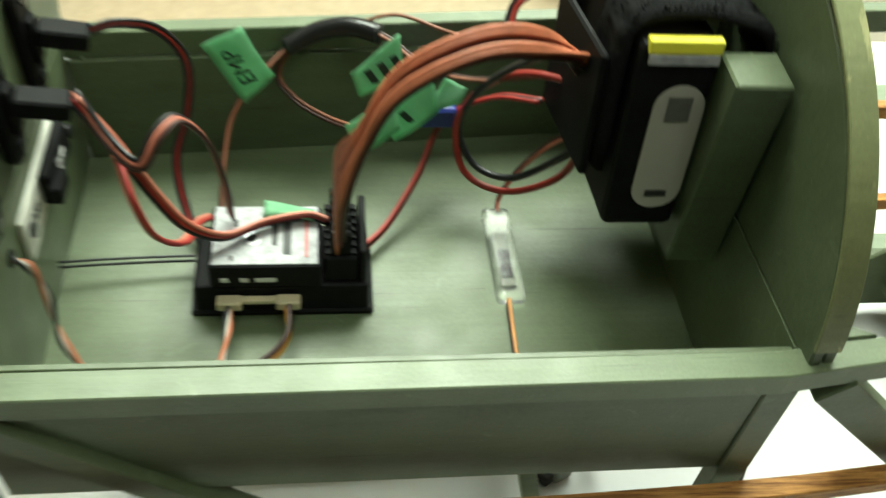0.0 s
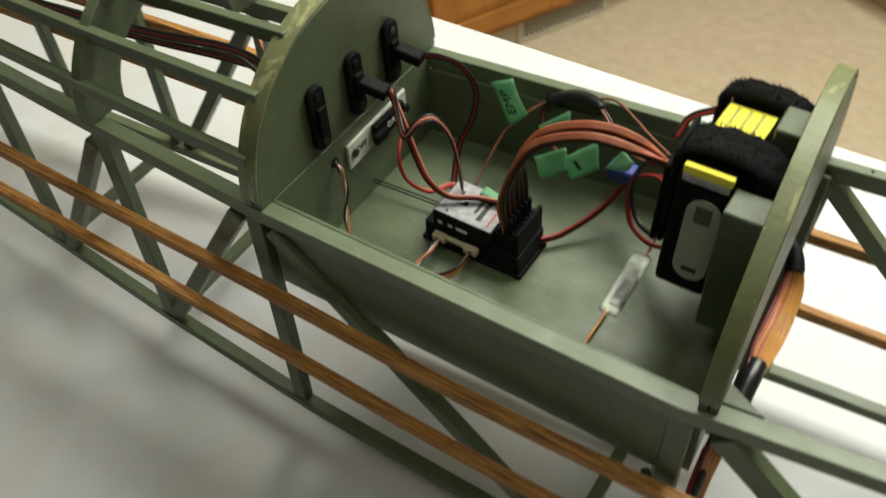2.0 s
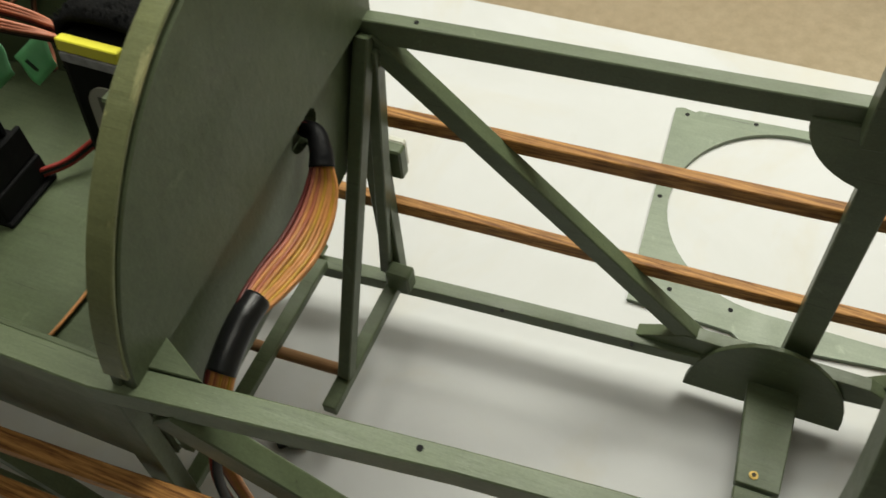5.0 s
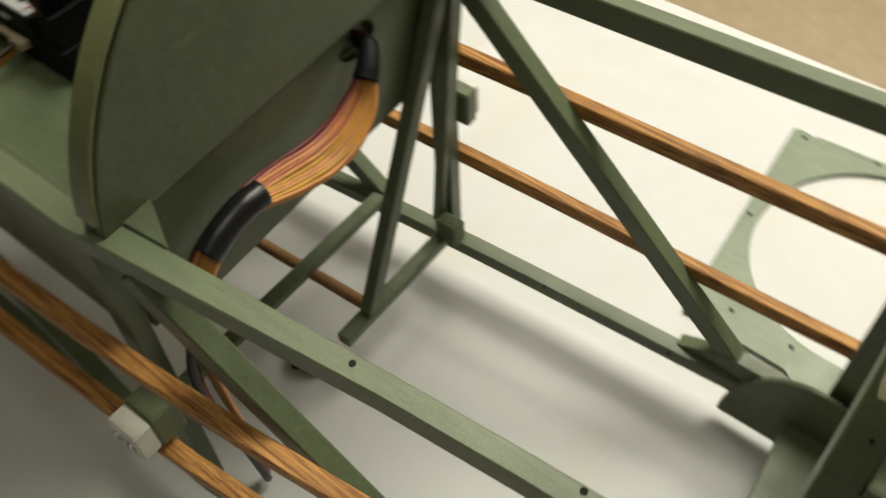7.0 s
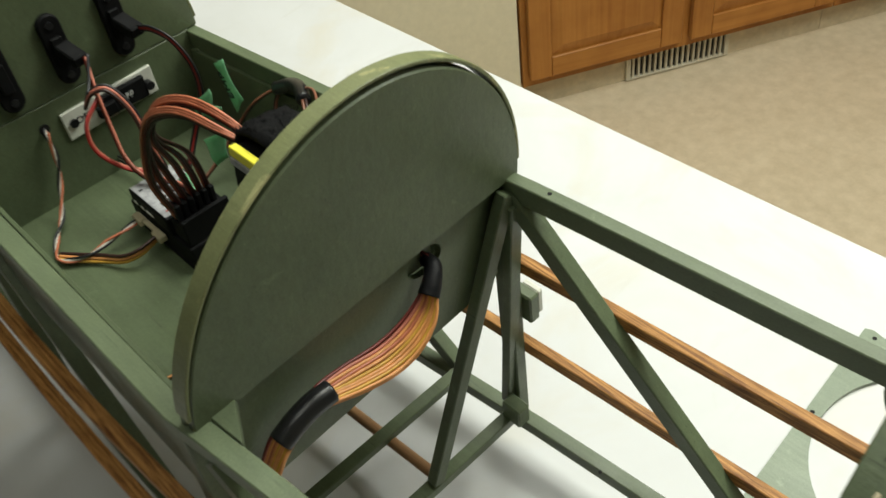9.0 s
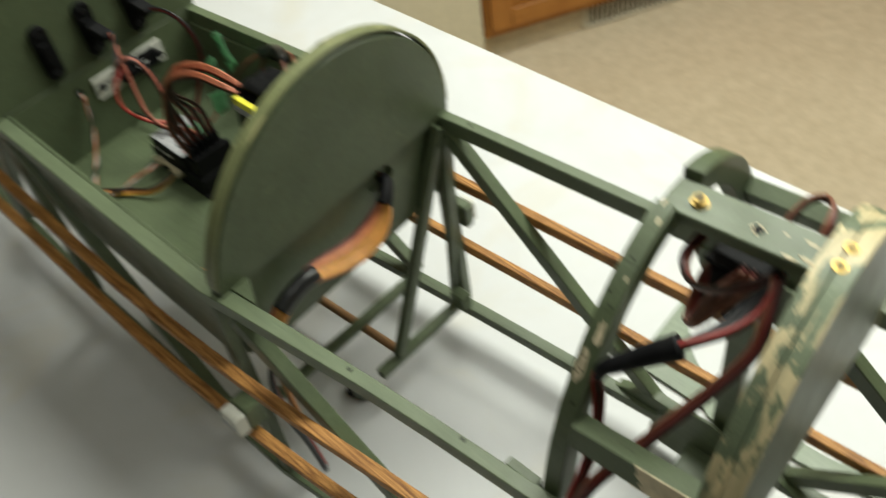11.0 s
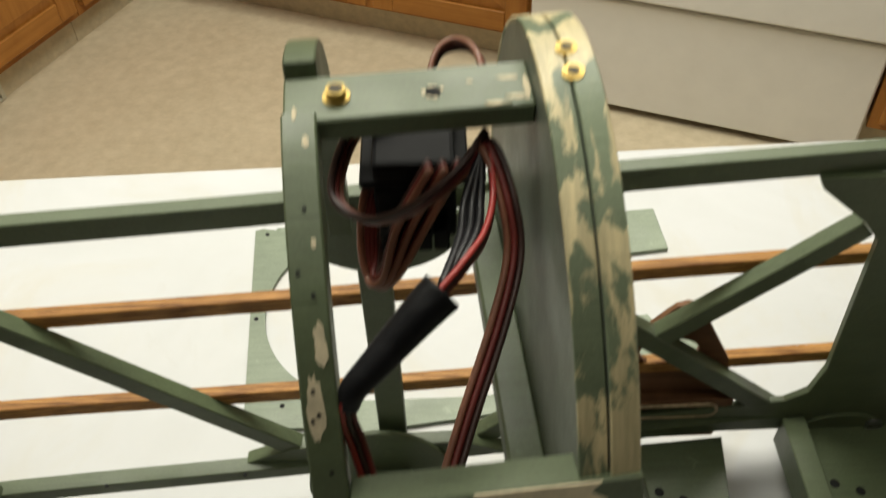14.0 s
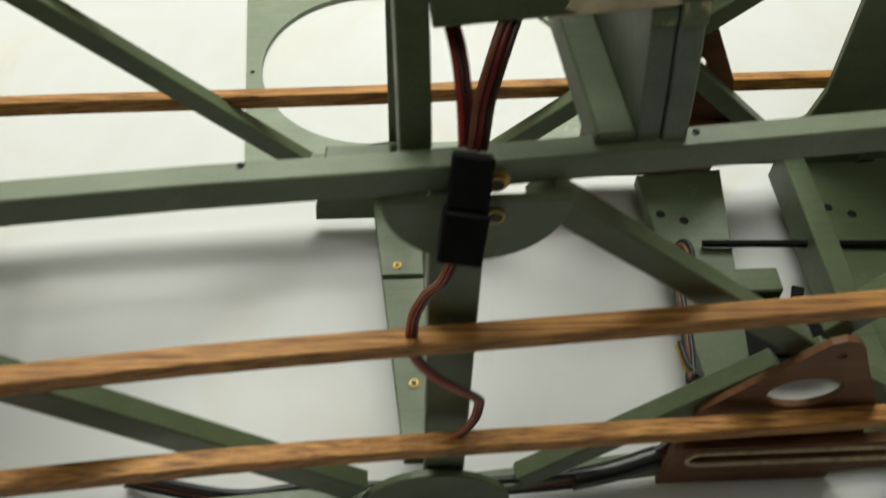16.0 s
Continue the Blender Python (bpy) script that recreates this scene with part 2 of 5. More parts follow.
def strip(points, w, h, up=(0, 0, 1), b=0.0005):
    """A bar bent along several points (mitred), with a rectangular section."""
    pts = [Vector(p) for p in points]
    bm = bmesh.new()
    rings = []
    for i, c in enumerate(pts):
        d = (pts[min(i + 1, len(pts) - 1)] - pts[max(i - 1, 0)]).normalized()
        side = d.cross(Vector(up)).normalized()
        top = side.cross(d).normalized()
        wide = w[i] if isinstance(w, list) else w
        rings.append([bm.verts.new(c + side * sx * wide / 2 + top * sz * h / 2) for sx, sz in ((-1, -1), (1, -1), (1, 1), (-1, 1))])
    for r0, r1 in zip(rings, rings[1:]):
        for i in range(4):
            bm.faces.new((r0[i], r0[(i + 1) % 4], r1[(i + 1) % 4], r1[i]))
    bm.faces.new(rings[0]), bm.faces.new(rings[-1])
    bmesh.ops.recalc_face_normals(bm, faces=bm.faces)
    sharp = [e for e in bm.edges if e.calc_face_angle(0) > 0.8]
    bmesh.ops.bevel(bm, geom=sharp, offset=b, segments=1, affect="EDGES", clamp_overlap=True)
    return bm


def smooth_path(points, per=8):
    pts = [Vector(p) for p in points]
    ext = [2 * pts[0] - pts[1], *pts, 2 * pts[-1] - pts[-2]]
    out = []
    for i in range(1, len(ext) - 2):
        a, b_, c, d = ext[i - 1 : i + 3]
        for k in range(per):
            t = k / per
            out.append(0.5 * (2 * b_ + (c - a) * t + (2 * a - 5 * b_ + 4 * c - d) * t * t + (3 * b_ - a - 3 * c + d) * t**3))
    out.append(pts[-1])
    return out


def tube(points, radius, segs=8, offset=(0, 0), per=8, side=None, twist=0.0, taper=1.0):
    """A round wire along a smoothed line. offset: sideways shift in radii, for wires lying side by side."""
    path = smooth_path(points, per)
    bm = bmesh.new()
    rings = []
    ref = Vector(side) if side else Vector((0.31, 0.2, 0.93))
    last = None
    n = len(path)
    for i, c in enumerate(path):
        d = (path[min(i + 1, n - 1)] - path[max(i - 1, 0)]).normalized()
        if last is None:
            u = (ref - d * ref.dot(d))
            u = u.normalized() if u.length > 1e-4 else d.orthogonal().normalized()
        else:
            u = (last - d * last.dot(d)).normalized()
        last = u
        v = d.cross(u)
        th = twist * i / n
        uu, vv = u * math.cos(th) + v * math.sin(th), v * math.cos(th) - u * math.sin(th)
        c2 = c + uu * offset[0] * radius + vv * offset[1] * radius
        rings.append([bm.verts.new(c2 + (uu * math.cos(2 * math.pi * k / segs) + vv * math.sin(2 * math.pi * k / segs)) * radius * (1 + (taper - 1) * i / n)) for k in range(segs)])
    for r0, r1 in zip(rings, rings[1:]):
        for k in range(segs):
            bm.faces.new((r0[k], r0[(k + 1) % segs], r1[(k + 1) % segs], r1[k]))
    bm.faces.new(rings[0]), bm.faces.new(rings[-1])
    return bm


def rod(p, q, r, segs=16, r2=None):
    p, q = Vector(p), Vector(q)
    bm = bmesh.new()
    bmesh.ops.create_cone(bm, cap_ends=True, segments=segs, radius1=r, radius2=r if r2 is None else r2, depth=(q - p).length)
    return moved(bm, Matrix.Translation((p + q) / 2) @ (q - p).to_track_quat("Z", "Y").to_matrix().to_4x4())


def interp(x, table):
    if x <= table[0][0]:
        return table[0][1]
    for (a, va), (b, vb) in zip(table, table[1:]):
        if x <= b:
            return va + (vb - va) * (x - a) / (b - a)
    return table[-1][1]


def lettering(name, text, size, place, mat, parent=None, deep=0.0002):
    cu = bpy.data.curves.new(name, "FONT")
    cu.body, cu.size, cu.extrude = text, size, deep
    cu.align_x = cu.align_y = "CENTER"
    tmp = bpy.data.objects.new("tmp", cu)
    me = bpy.data.meshes.new_from_object(tmp)
    bpy.data.objects.remove(tmp)
    me.materials.append(mat)
    ob = new(name, me)
    ob.parent = parent
    ob.matrix_local = place
    return ob

# ---------------------------------------------------------------- room


def room_floor_mat():
    m = Mat("beige_vinyl_floor")
    big = m.noise(2.2, 4, 0.6)
    fine = m.noise(34, 6, 0.65)
    col = m.ramp(fine, [(0.32, (0.52, 0.43, 0.29)), (0.68, (0.68, 0.58, 0.42))])
    col = m.mix(0.35, col, m.ramp(big, [(0.3, (0.53, 0.44, 0.30)), (0.7, (0.68, 0.59, 0.43))]))
    m.colour(col).set(rough=0.45, spec=0.4)
    m.bump(fine, 0.12, 0.001)
    return m.m


FLOOR_MAT = room_floor_mat()
WALL_MAT = plain("cream_wall_paint", (0.66, 0.60, 0.44), 0.8, 0, 0.05, 60, 0.12)
# Unseen walls, made dark so little light bounces onto the near faces.
DARK_WALL = plain("dark_bounce_cut_wall", (0.05, 0.037, 0.027), 0.6, 0, 0.2, 8, 0.1)
# Ceiling greyed well below white so it throws less fill downwards.
CEIL_MAT = plain("dimmed_ceiling", (0.36, 0.35, 0.32), 0.85, 0, 0.04, 60, 0.1)
OAK = stained_wood("honey_oak", (0.26, 0.095, 0.018), (0.50, 0.225, 0.052), 0.38, "z", 0.28)
OAK_RAIL = stained_wood("honey_oak_rail", (0.26, 0.095, 0.018), (0.50, 0.225, 0.052), 0.38, "x", 0.28)
APPLIANCE = plain("white_enamel", (0.80, 0.78, 0.74), 0.35, 0, 0.03, 14, 0.03)
KICK = plain("toe_kick_beige", (0.56, 0.48, 0.33), 0.6, 0, 0.15, 40, 0.1)
VENT = plain("vent_cream_metal", (0.58, 0.54, 0.42), 0.45, 0, 0.1, 80, 0.05)

structure(to_ob("floor", box(-3.0, 3.0, -2.4, 3.4, FLOOR_Z - 0.06, FLOOR_Z, 0), FLOOR_MAT), "mottled beige vinyl kitchen floor", "floor")
structure(to_ob("ceiling", box(-3.0, 3.0, -2.4, 3.4, CEILING_Z, CEILING_Z + 0.08, 0), CEIL_MAT), "unseen plain ceiling, greyed to limit bounce light", "ceiling")
structure(to_ob("wall_east", box(3.0, 3.1, -2.5, 3.5, FLOOR_Z, CEILING_Z, 0), WALL_MAT), "cream painted room wall", "wall")
structure(to_ob("wall_west", box(-3.1, -3.0, -2.5, 3.5, FLOOR_Z, CEILING_Z, 0), DARK_WALL), "unseen room wall, dark brown to limit bounce light", "wall")
structure(to_ob("wall_south", box(-3.0, 3.0, -2.5, -2.4, FLOOR_Z, CEILING_Z, 0), DARK_WALL), "unseen room wall, dark brown to limit bounce light", "wall")
structure(to_ob("wall_north", box(-3.0, 3.0, 3.4, 3.5, FLOOR_Z, CEILING_Z, 0), WALL_MAT), "cream painted room wall", "wall")

# Unseen fixtures, added only to house the area lamps.
for place, sx, sy, power in LAMPS:
    x, y, z = place
    fixture = thing("unseen_ceiling_light", "unseen white fixture with a shallow tray, added around an area lamp", "ceiling light", "ceiling lights")
    part("frame", joined(box(x - sx / 2 - 0.03, x + sx / 2 + 0.03, y - sy / 2 - 0.03, y - sy / 2 - 0.005, CEILING_Z - 0.1, CEILING_Z - 0.001, 0.002),
                         box(x - sx / 2 - 0.03, x + sx / 2 + 0.03, y + sy / 2 + 0.005, y + sy / 2 + 0.03, CEILING_Z - 0.1, CEILING_Z - 0.001, 0.002),
                         box(x - sx / 2 - 0.03, x - sx / 2 - 0.005, y - sy / 2 - 0.004, y + sy / 2 + 0.004, CEILING_Z - 0.1, CEILING_Z - 0.001, 0.002),
                         box(x + sx / 2 + 0.005, x + sx / 2 + 0.03, y - sy / 2 - 0.004, y + sy / 2 + 0.004, CEILING_Z - 0.1, CEILING_Z - 0.001, 0.002)), APPLIANCE, fixture)
    part("tray", box(x - sx / 2 - 0.004, x + sx / 2 + 0.004, y - sy / 2 - 0.004, y + sy / 2 + 0.004, CEILING_Z - 0.02, CEILING_Z - 0.002, 0), APPLIANCE, fixture)

# the wall end beside the cabinets, at the cabinets' angle
CAB_ANGLE = 62.2
CAB = pose(-1.075, 1.302, FLOOR_Z, 0, 0, CAB_ANGLE)  # x along the run, y away behind the doors
end_wall = to_ob("wall_end", moved(box(-1.6, -0.004, 0.0, 0.12, 0.0, CEILING_Z - FLOOR_Z - 0.002, 0), CAB), WALL_MAT)
structure(end_wall, "cream painted wall beside the oak cabinets", "wall")


def raised_door(name, x0, x1, z0, z1, parent):
    """A framed cabinet door with a raised panel, facing -y."""
    s = 0.055
    door = part(name, box(x0, x1, -0.016, -0.004, z0, z1, 0.003), OAK, parent)
    for a, b, c, d, mat in ((x0, x0 + s, z0, z1, OAK), (x1 - s, x1, z0, z1, OAK), (x0 + s + 0.001, x1 - s - 0.001, z0, z0 + s, OAK_RAIL), (x0 + s + 0.001, x1 - s - 0.001, z1 - s, z1, OAK_RAIL)):
        part("rail" if mat is OAK_RAIL else "stile", box(a, b, -0.024, -0.0165, c, d, 0.002), mat, door)
    bm = bmesh.new()
    m = 0.028
    outer = [(x0 + s + 0.004, z0 + s + 0.004), (x1 - s - 0.004, z0 + s + 0.004), (x1 - s - 0.004, z1 - s - 0.004), (x0 + s + 0.004, z1 - s - 0.004)]
    inner = [(x0 + s + m, z0 + s + m), (x1 - s - m, z0 + s + m), (x1 - s - m, z1 - s - m), (x0 + s + m, z1 - s - m)]
    vo = [bm.verts.new((x, -0.0165, z)) for x, z in outer]
    vi = [bm.verts.new((x, -0.023, z)) for x, z in inner]
    for i in range(4):
        bm.faces.new((vo[i], vo[(i + 1) % 4], vi[(i + 1) % 4], vi[i]))
    bm.faces.new(vi)
    part("panel", bm, OAK, door)
    return door


def cabinet_unit(x0, x1, doors, label):
    unit = thing("base_cabinet", label, "cabinet", "base cabinets along the wall")
    unit.matrix_world = CAB
    part("body", box(x0 + 0.001, x1 - 0.001, -0.004, 0.56, 0.088, 0.88, 0.002), OAK, unit)
    part("toe_kick", box(x0 + 0.001, x1 - 0.001, 0.035, 0.05, 0.0, 0.087, 0), KICK, unit)
    for a, b in doors:
        raised_door("door", a, b, 0.115, 0.70, unit)
        part("drawer_front", box(a, b, -0.022, -0.0045, 0.715, 0.865, 0.003), OAK_RAIL, unit)
    return unit


cabinet_unit(0.0, 0.85, [(0.015, 0.412), (0.438, 0.835)], "honey oak base cabinet with raised-panel doors")
cabinet_unit(0.85, 1.08, [(0.862, 1.065)], "narrow honey oak base cabinet with one raised-panel door")
counter = to_ob("countertop", moved(box(-0.02, 1.08, -0.03, 0.56, 0.882, 0.92, 0.004), CAB), plain("countertop_laminate", (0.5, 0.45, 0.36), 0.4))
tagged(counter, "beige laminate countertop on the oak cabinets", "countertop")

# the floor-level heating grille in the toe kick
grille = thing("vent_grille", "cream metal heating grille in the toe kick", "vent")
grille.matrix_world = CAB @ pose(0.302, 0.031, 0.0)
part("frame", joined(box(-0.012, 0.0, -0.006, 0.003, 0.004, 0.078, 0.001), box(0.264, 0.276, -0.006, 0.003, 0.004, 0.078, 0.001),
                     box(0.0005, 0.2635, -0.006, 0.003, 0.072, 0.078, 0.001), box(0.0005, 0.2635, -0.006, 0.003, 0.004, 0.010, 0.001)), VENT, grille)
part("backing", box(0.0, 0.264, 0.0032, 0.0038, 0.010, 0.072, 0), BLACK_MATT, grille)
for i in range(17):
    part("slat", box(0.005 + i * 0.0153, 0.0105 + i * 0.0153, -0.005, 0.003, 0.0102, 0.0718, 0), VENT, grille)

# white appliance across the kitchen, with oak beside it
APP = pose(0.478, 1.772, FLOOR_Z, 0, 0, -22.5)  # x along the front, y behind it
washer = thing("dishwasher", "white enamel dishwasher with a recessed lower panel", "dishwasher")
washer.matrix_world = APP
part("body", box(0.0, 0.765, 0.0, 0.55, 0.045, 0.86, 0.004), APPLIANCE, washer)
# Recessed base coloured black for the shadow line under the machine.
part("shadow_plinth", box(0.01, 0.755, 0.06, 0.5, 0.0, 0.0448, 0), BLACK_MATT, washer)
part("lower_panel", box(0.004, 0.761, -0.014, -0.001, 0.022, 0.30, 0.004, 2), APPLIANCE, washer)
part("door", box(0.004, 0.761, -0.03, -0.001, 0.315, 0.70, 0.006, 2), APPLIANCE, washer)
part("control_panel", box(0.004, 0.761, -0.03, -0.001, 0.71, 0.85, 0.006, 2), APPLIANCE, washer)
oak_end = thing("base_cabinet", "honey oak cabinet standing beside the white dishwasher", "cabinet", "base cabinets beside the dishwasher")
oak_end.matrix_world = APP @ pose(0, 0.092, 0)
part("body", box(-1.10, -0.006, 0.0, 0.56, 0.092, 0.88, 0.002), OAK, oak_end)
part("toe_kick", box(-1.10, -0.006, 0.05, 0.08, 0.0, 0.091, 0), KICK, oak_end)
for x0, x1 in ((-0.44, -0.03), (-0.88, -0.46), (-1.09, -0.90)):
    raised_door("door", x0, x1, 0.11, 0.85, oak_end).location = (0, 0.003, 0)
oak_right = thing("base_cabinet", "honey oak cabinet standing beside the white dishwasher", "cabinet", "base cabinets beside the dishwasher")
oak_right.matrix_world = APP
part("body", box(0.771, 1.3, 0.0, 0.56, 0.09, 0.88, 0.002), OAK, oak_right)
part("toe_kick", box(0.771, 1.3, 0.05, 0.1, 0.0, 0.089, 0), KICK, oak_right)
raised_door("door", 0.79, 1.28, 0.12, 0.85, oak_right)

# ---------------------------------------------------------------- table
EDGE = pose(0, 0.4655, 0, 0, 0, 0.8)
table = thing("work_table", "long white-topped work table, plain and slightly marked", "table")
part("tabletop", moved(box(-1.3, 1.1, -0.95, 0.0, TABLE_Z - 0.03, TABLE_Z, 0.002, 2), EDGE), TABLE, table)
for lx in (-1.2, 1.0):
    for ly in (-0.88, -0.07):
        part("leg", moved(rod((lx, ly, FLOOR_Z), (lx, ly, TABLE_Z - 0.031), 0.016), EDGE), STEEL, table)

# ---------------------------------------------------------------- fuselage frame
NEAR = [(-0.75, 0.016), (-0.38, -0.004), (-0.24, -0.0092), (0.0, -0.0082), (0.02, -0.0055), (0.116, 0.0062), (0.16, 0.0100), (0.213, 0.0135), (0.3, 0.0210), (0.355, 0.0262), (0.6, 0.046)]
FAR = [(-0.75, 0.118), (-0.24, 0.162), (0.0, 0.1825), (0.03, 0.1852), (0.18, 0.1947), (0.3, 0.2045), (0.4, 0.2115), (0.6, 0.224)]
LOW = [(-0.75, 0.06), (-0.38, 0.04), (-0.2, 0.032), (0.6, 0.032)]
LOW_NEAR = [(-0.75, 0.06), (-0.38, 0.037), (-0.2, 0.030), (0.0, 0.026), (0.2, 0.015), (0.6, 0.013)]
TOP_Z = 0.22


def yn(x):
    return interp(x, NEAR)


def yf(x):
    return interp(x, FAR)


def zl(x, side=1):
    return interp(x, LOW if side > 0 else LOW_NEAR)


fus = thing("model_aircraft_fuselage", "olive-green painted wooden open-frame model aircraft fuselage lying on the table", "model aircraft")
LONGERON_W = [(0.03, 0.0098), (0.12, 0.0076)]  # width along the fuselage
XS = [-0.75, -0.5, -0.38, -0.24, -0.12, 0.0, 0.02, 0.06, 0.116, 0.16, 0.213, 0.3, 0.355, 0.5, 0.6]
part("longeron", strip([(x, yn(x) + interp(x, LONGERON_W) / 2 + 0.0001, TOP_Z - 0.005) for x in XS], [interp(x, LONGERON_W) for x in XS], 0.010), GREEN_LIGHTER, fus, "olive-green longeron in a lighter tone")
part("longeron", strip([(x, yf(x) - 0.0036, TOP_Z - 0.006) for x in XS], 0.0073, 0.0120), GREEN, fus)
part("longeron", strip([(x, yn(x) + 0.0004, zl(x, -1) - 0.004) for x in XS], 0.009, 0.009), GREEN, fus)
part("longeron", strip([(x, yf(x) - 0.0078, zl(x) - 0.004) for x in XS], 0.009, 0.009), GREEN, fus)


def side_post(x, side, w=0.011, t=0.008, x2=None, z1=None):
    y = (yn(x) + 0.005) if side < 0 else (yf(x) - 0.005)
    x2 = x if x2 is None else x2
    y2 = (yn(x2) + 0.0012) if side < 0 else (yf(x2) - 0.005)
    return part("post", beam((x, y, z1 or TOP_Z - (0.0102 if side < 0 else 0.0121)), (x2, y2, zl(x2, side) + 0.0007), w, t, (0, 1, 0)), GREEN, fus)


def diagonal(x0, z0, x1, z1, side, w=0.0105, t=0.0088, dy=0.0):
    y0, y1 = ((yn(x0) + 0.0004 + 0.019 * (z0 - 0.03), yn(x1) + 0.0004 + 0.019 * (z1 - 0.03)) if side < 0 else (yf(x0) - 0.004, yf(x1) - 0.004))
    return part("diagonal_strut", beam((x0, y0 + dy, z0), (x1, y1 + dy, z1), w, t, (0, 1, 0)), GREEN, fus)


for side in (-1, 1):
    side_post(-0.62, side), side_post(-0.50, side), side_post(-0.376, side, 0.0125), side_post(-0.249, side), side_post(0.002, side)
    diagonal(-0.386, 0.2, -0.49, 0.042, side), diagonal(-0.51, 0.2, -0.61, 0.05, side)
    diagonal(-0.262, 0.205, -0.366, 0.045, side)
    diagonal(-0.236, 0.206, -0.045, 0.034 if side > 0 else 0.030, side)
diagonal(0.0210, 0.2068, 0.1965, 0.0255, -1, 0.0145), diagonal(0.0078, 0.2100, 0.1810, 0.0290, 1)
side_post(0.2335, -1, 0.0165, 0.011), side_post(0.221, 1, 0.014, 0.009)
# crossed braces in the bay ahead of the cabin frames
diagonal(0.25, 0.2035, 0.436, 0.028, 1, dy=-0.003)
diagonal(0.257, 0.0290, 0.3425, 0.0995, 1, dy=-0.003), diagonal(0.3525, 0.1078, 0.437, 0.1768, 1, dy=-0.003)
diagonal(0.257, 0.204, 0.370, 0.1035, -1), diagonal(0.2685, 0.0165, 0.365, 0.0900, -1)
diagonal(0.377, 0.096, 0.47, 0.018, -1), diagonal(0.378, 0.111, 0.45, 0.2, -1)

# stained stringers, each bowed along the side
STR_XS = [-0.75, -0.6, -0.45, -0.3, -0.2, -0.1, 0.0, 0.06, 0.13, 0.2, 0.27, 0.35, 0.45, 0.6]
UPPER_Y = [(-0.6, -0.0179), (-0.4, -0.0206), (-0.1, -0.0206), (0.03, -0.0130), (0.15, 0.0005), (0.25, 0.0092), (0.38, 0.0178), (0.6, 0.034)]
UPPER_Z = [(-0.6, 0.1716), (-0.25, 0.1667), (-0.1, 0.162), (0.03, 0.1552), (0.15, 0.1500), (0.25, 0.1457), (0.38, 0.1442)]
LOWER_Y = [(-0.6, -0.0262), (-0.1, -0.0262), (0.03, -0.0195), (0.15, -0.0057), (0.25, 0.0043), (0.38, 0.0127), (0.6, 0.028)]
LOWER_Z = [(-0.6, 0.1334), (-0.4, 0.1265), (-0.25, 0.1187), (-0.1, 0.111), (0.03, 0.1032), (0.15, 0.0915), (0.25, 0.0792), (0.38, 0.0692), (0.6, 0.056)]
for ty, tz in ((UPPER_Y, UPPER_Z), (LOWER_Y, LOWER_Z)):
    part("stringer", strip(smooth_path([(x, interp(x, ty), interp(x, tz)) for x in (-0.75, -0.6, -0.4, -0.25, -0.1, 0.03, 0.15, 0.25, 0.38, 0.5, 0.6)], 3), 0.0074, 0.0070), STRINGER, fus, "brown stained spruce stringer")
for z_of in (lambda x: 0.1556 - 0.021 * x, lambda x: 0.0895 - (0.044 if x > 0 else 0.06) * x):
    part("stringer", strip([(x, yf(x) + 0.0020, z_of(x)) for x in STR_XS], 0.0062, 0.0085), STRINGER, fus, "brown stained spruce stringer")

# half-round formers A and B at the ends of the radio bay
def leaned(pts, base, k):
    return [(y + k * (z - base), z) for y, z in pts]


def half_former(x0, x1, yc, a, b, base, lean=0.0):
    return prism(leaned(arc(yc, base, a, b, 0, 180, 48), base, lean), "x", x0, x1, 0.0007)


def turned(bm, x, y, degrees):
    return moved(bm, Matrix.Translation((x, y, 0)) @ Matrix.Rotation(radians(degrees), 4, "Z") @ Matrix.Translation((-x, -y, 0)))



A_YC, B_YC, B_LEAN, B_TURN = 0.0775, 0.0905, 0.135, 2.6
for x0, x1, yc, a, b in ((-0.2502, -0.2446, A_YC, 0.0862, 0.0872), (-0.2442, -0.2385, A_YC, 0.0855, 0.0866)):
    part("former", half_former(x0, x1, yc, a, b, TOP_Z + 0.0005), GREEN, fus, "half-round green former plate")
for x0, x1, yc, a, b in ((0.0028, 0.0068, B_YC, 0.0950, 0.0925), (0.0072, 0.0115, B_YC, 0.0945, 0.0920)):
    part("former", turned(half_former(x0, x1, yc, a, b, TOP_Z - 0.002, B_LEAN), 0.007, B_YC, B_TURN), GREEN, fus, "half-round green former plate with a rubbed rim")
for x0, x1, yc, a, b, lean, turn in ((-0.2510, -0.2386, A_YC, 0.0862, 0.0872, 0.0, 0.0), (0.0022, 0.0112, B_YC, 0.0951, 0.0926, B_LEAN, B_TURN)):
    outer = arc(yc, TOP_Z + 0.001, a + 0.0006, b + 0.0006, 3, 177, 60)
    inner = list(reversed(arc(yc, TOP_Z + 0.001, a - 0.0012, b - 0.0012, 3, 177, 60)))
    part("rim_band", turned(prism(leaned(outer + inner, TOP_Z, lean), "x", x0, x1, 0.0004), 0.007, yc, turn), GREEN_RIM, fus, "thin rim band with scratched paint, yellow light put into its colour")

# open ring formers towards the tail, with top stringers let into them
def ring_former(x0, x1, yc, a, b, depth, base):
    outer = arc(yc, base, a, b, 0, 180, 40)
    inner = list(reversed(arc(yc, base, a - depth, b - depth, 0, 180, 40)))
    return prism(outer + inner, "x", x0, x1, 0.0006)


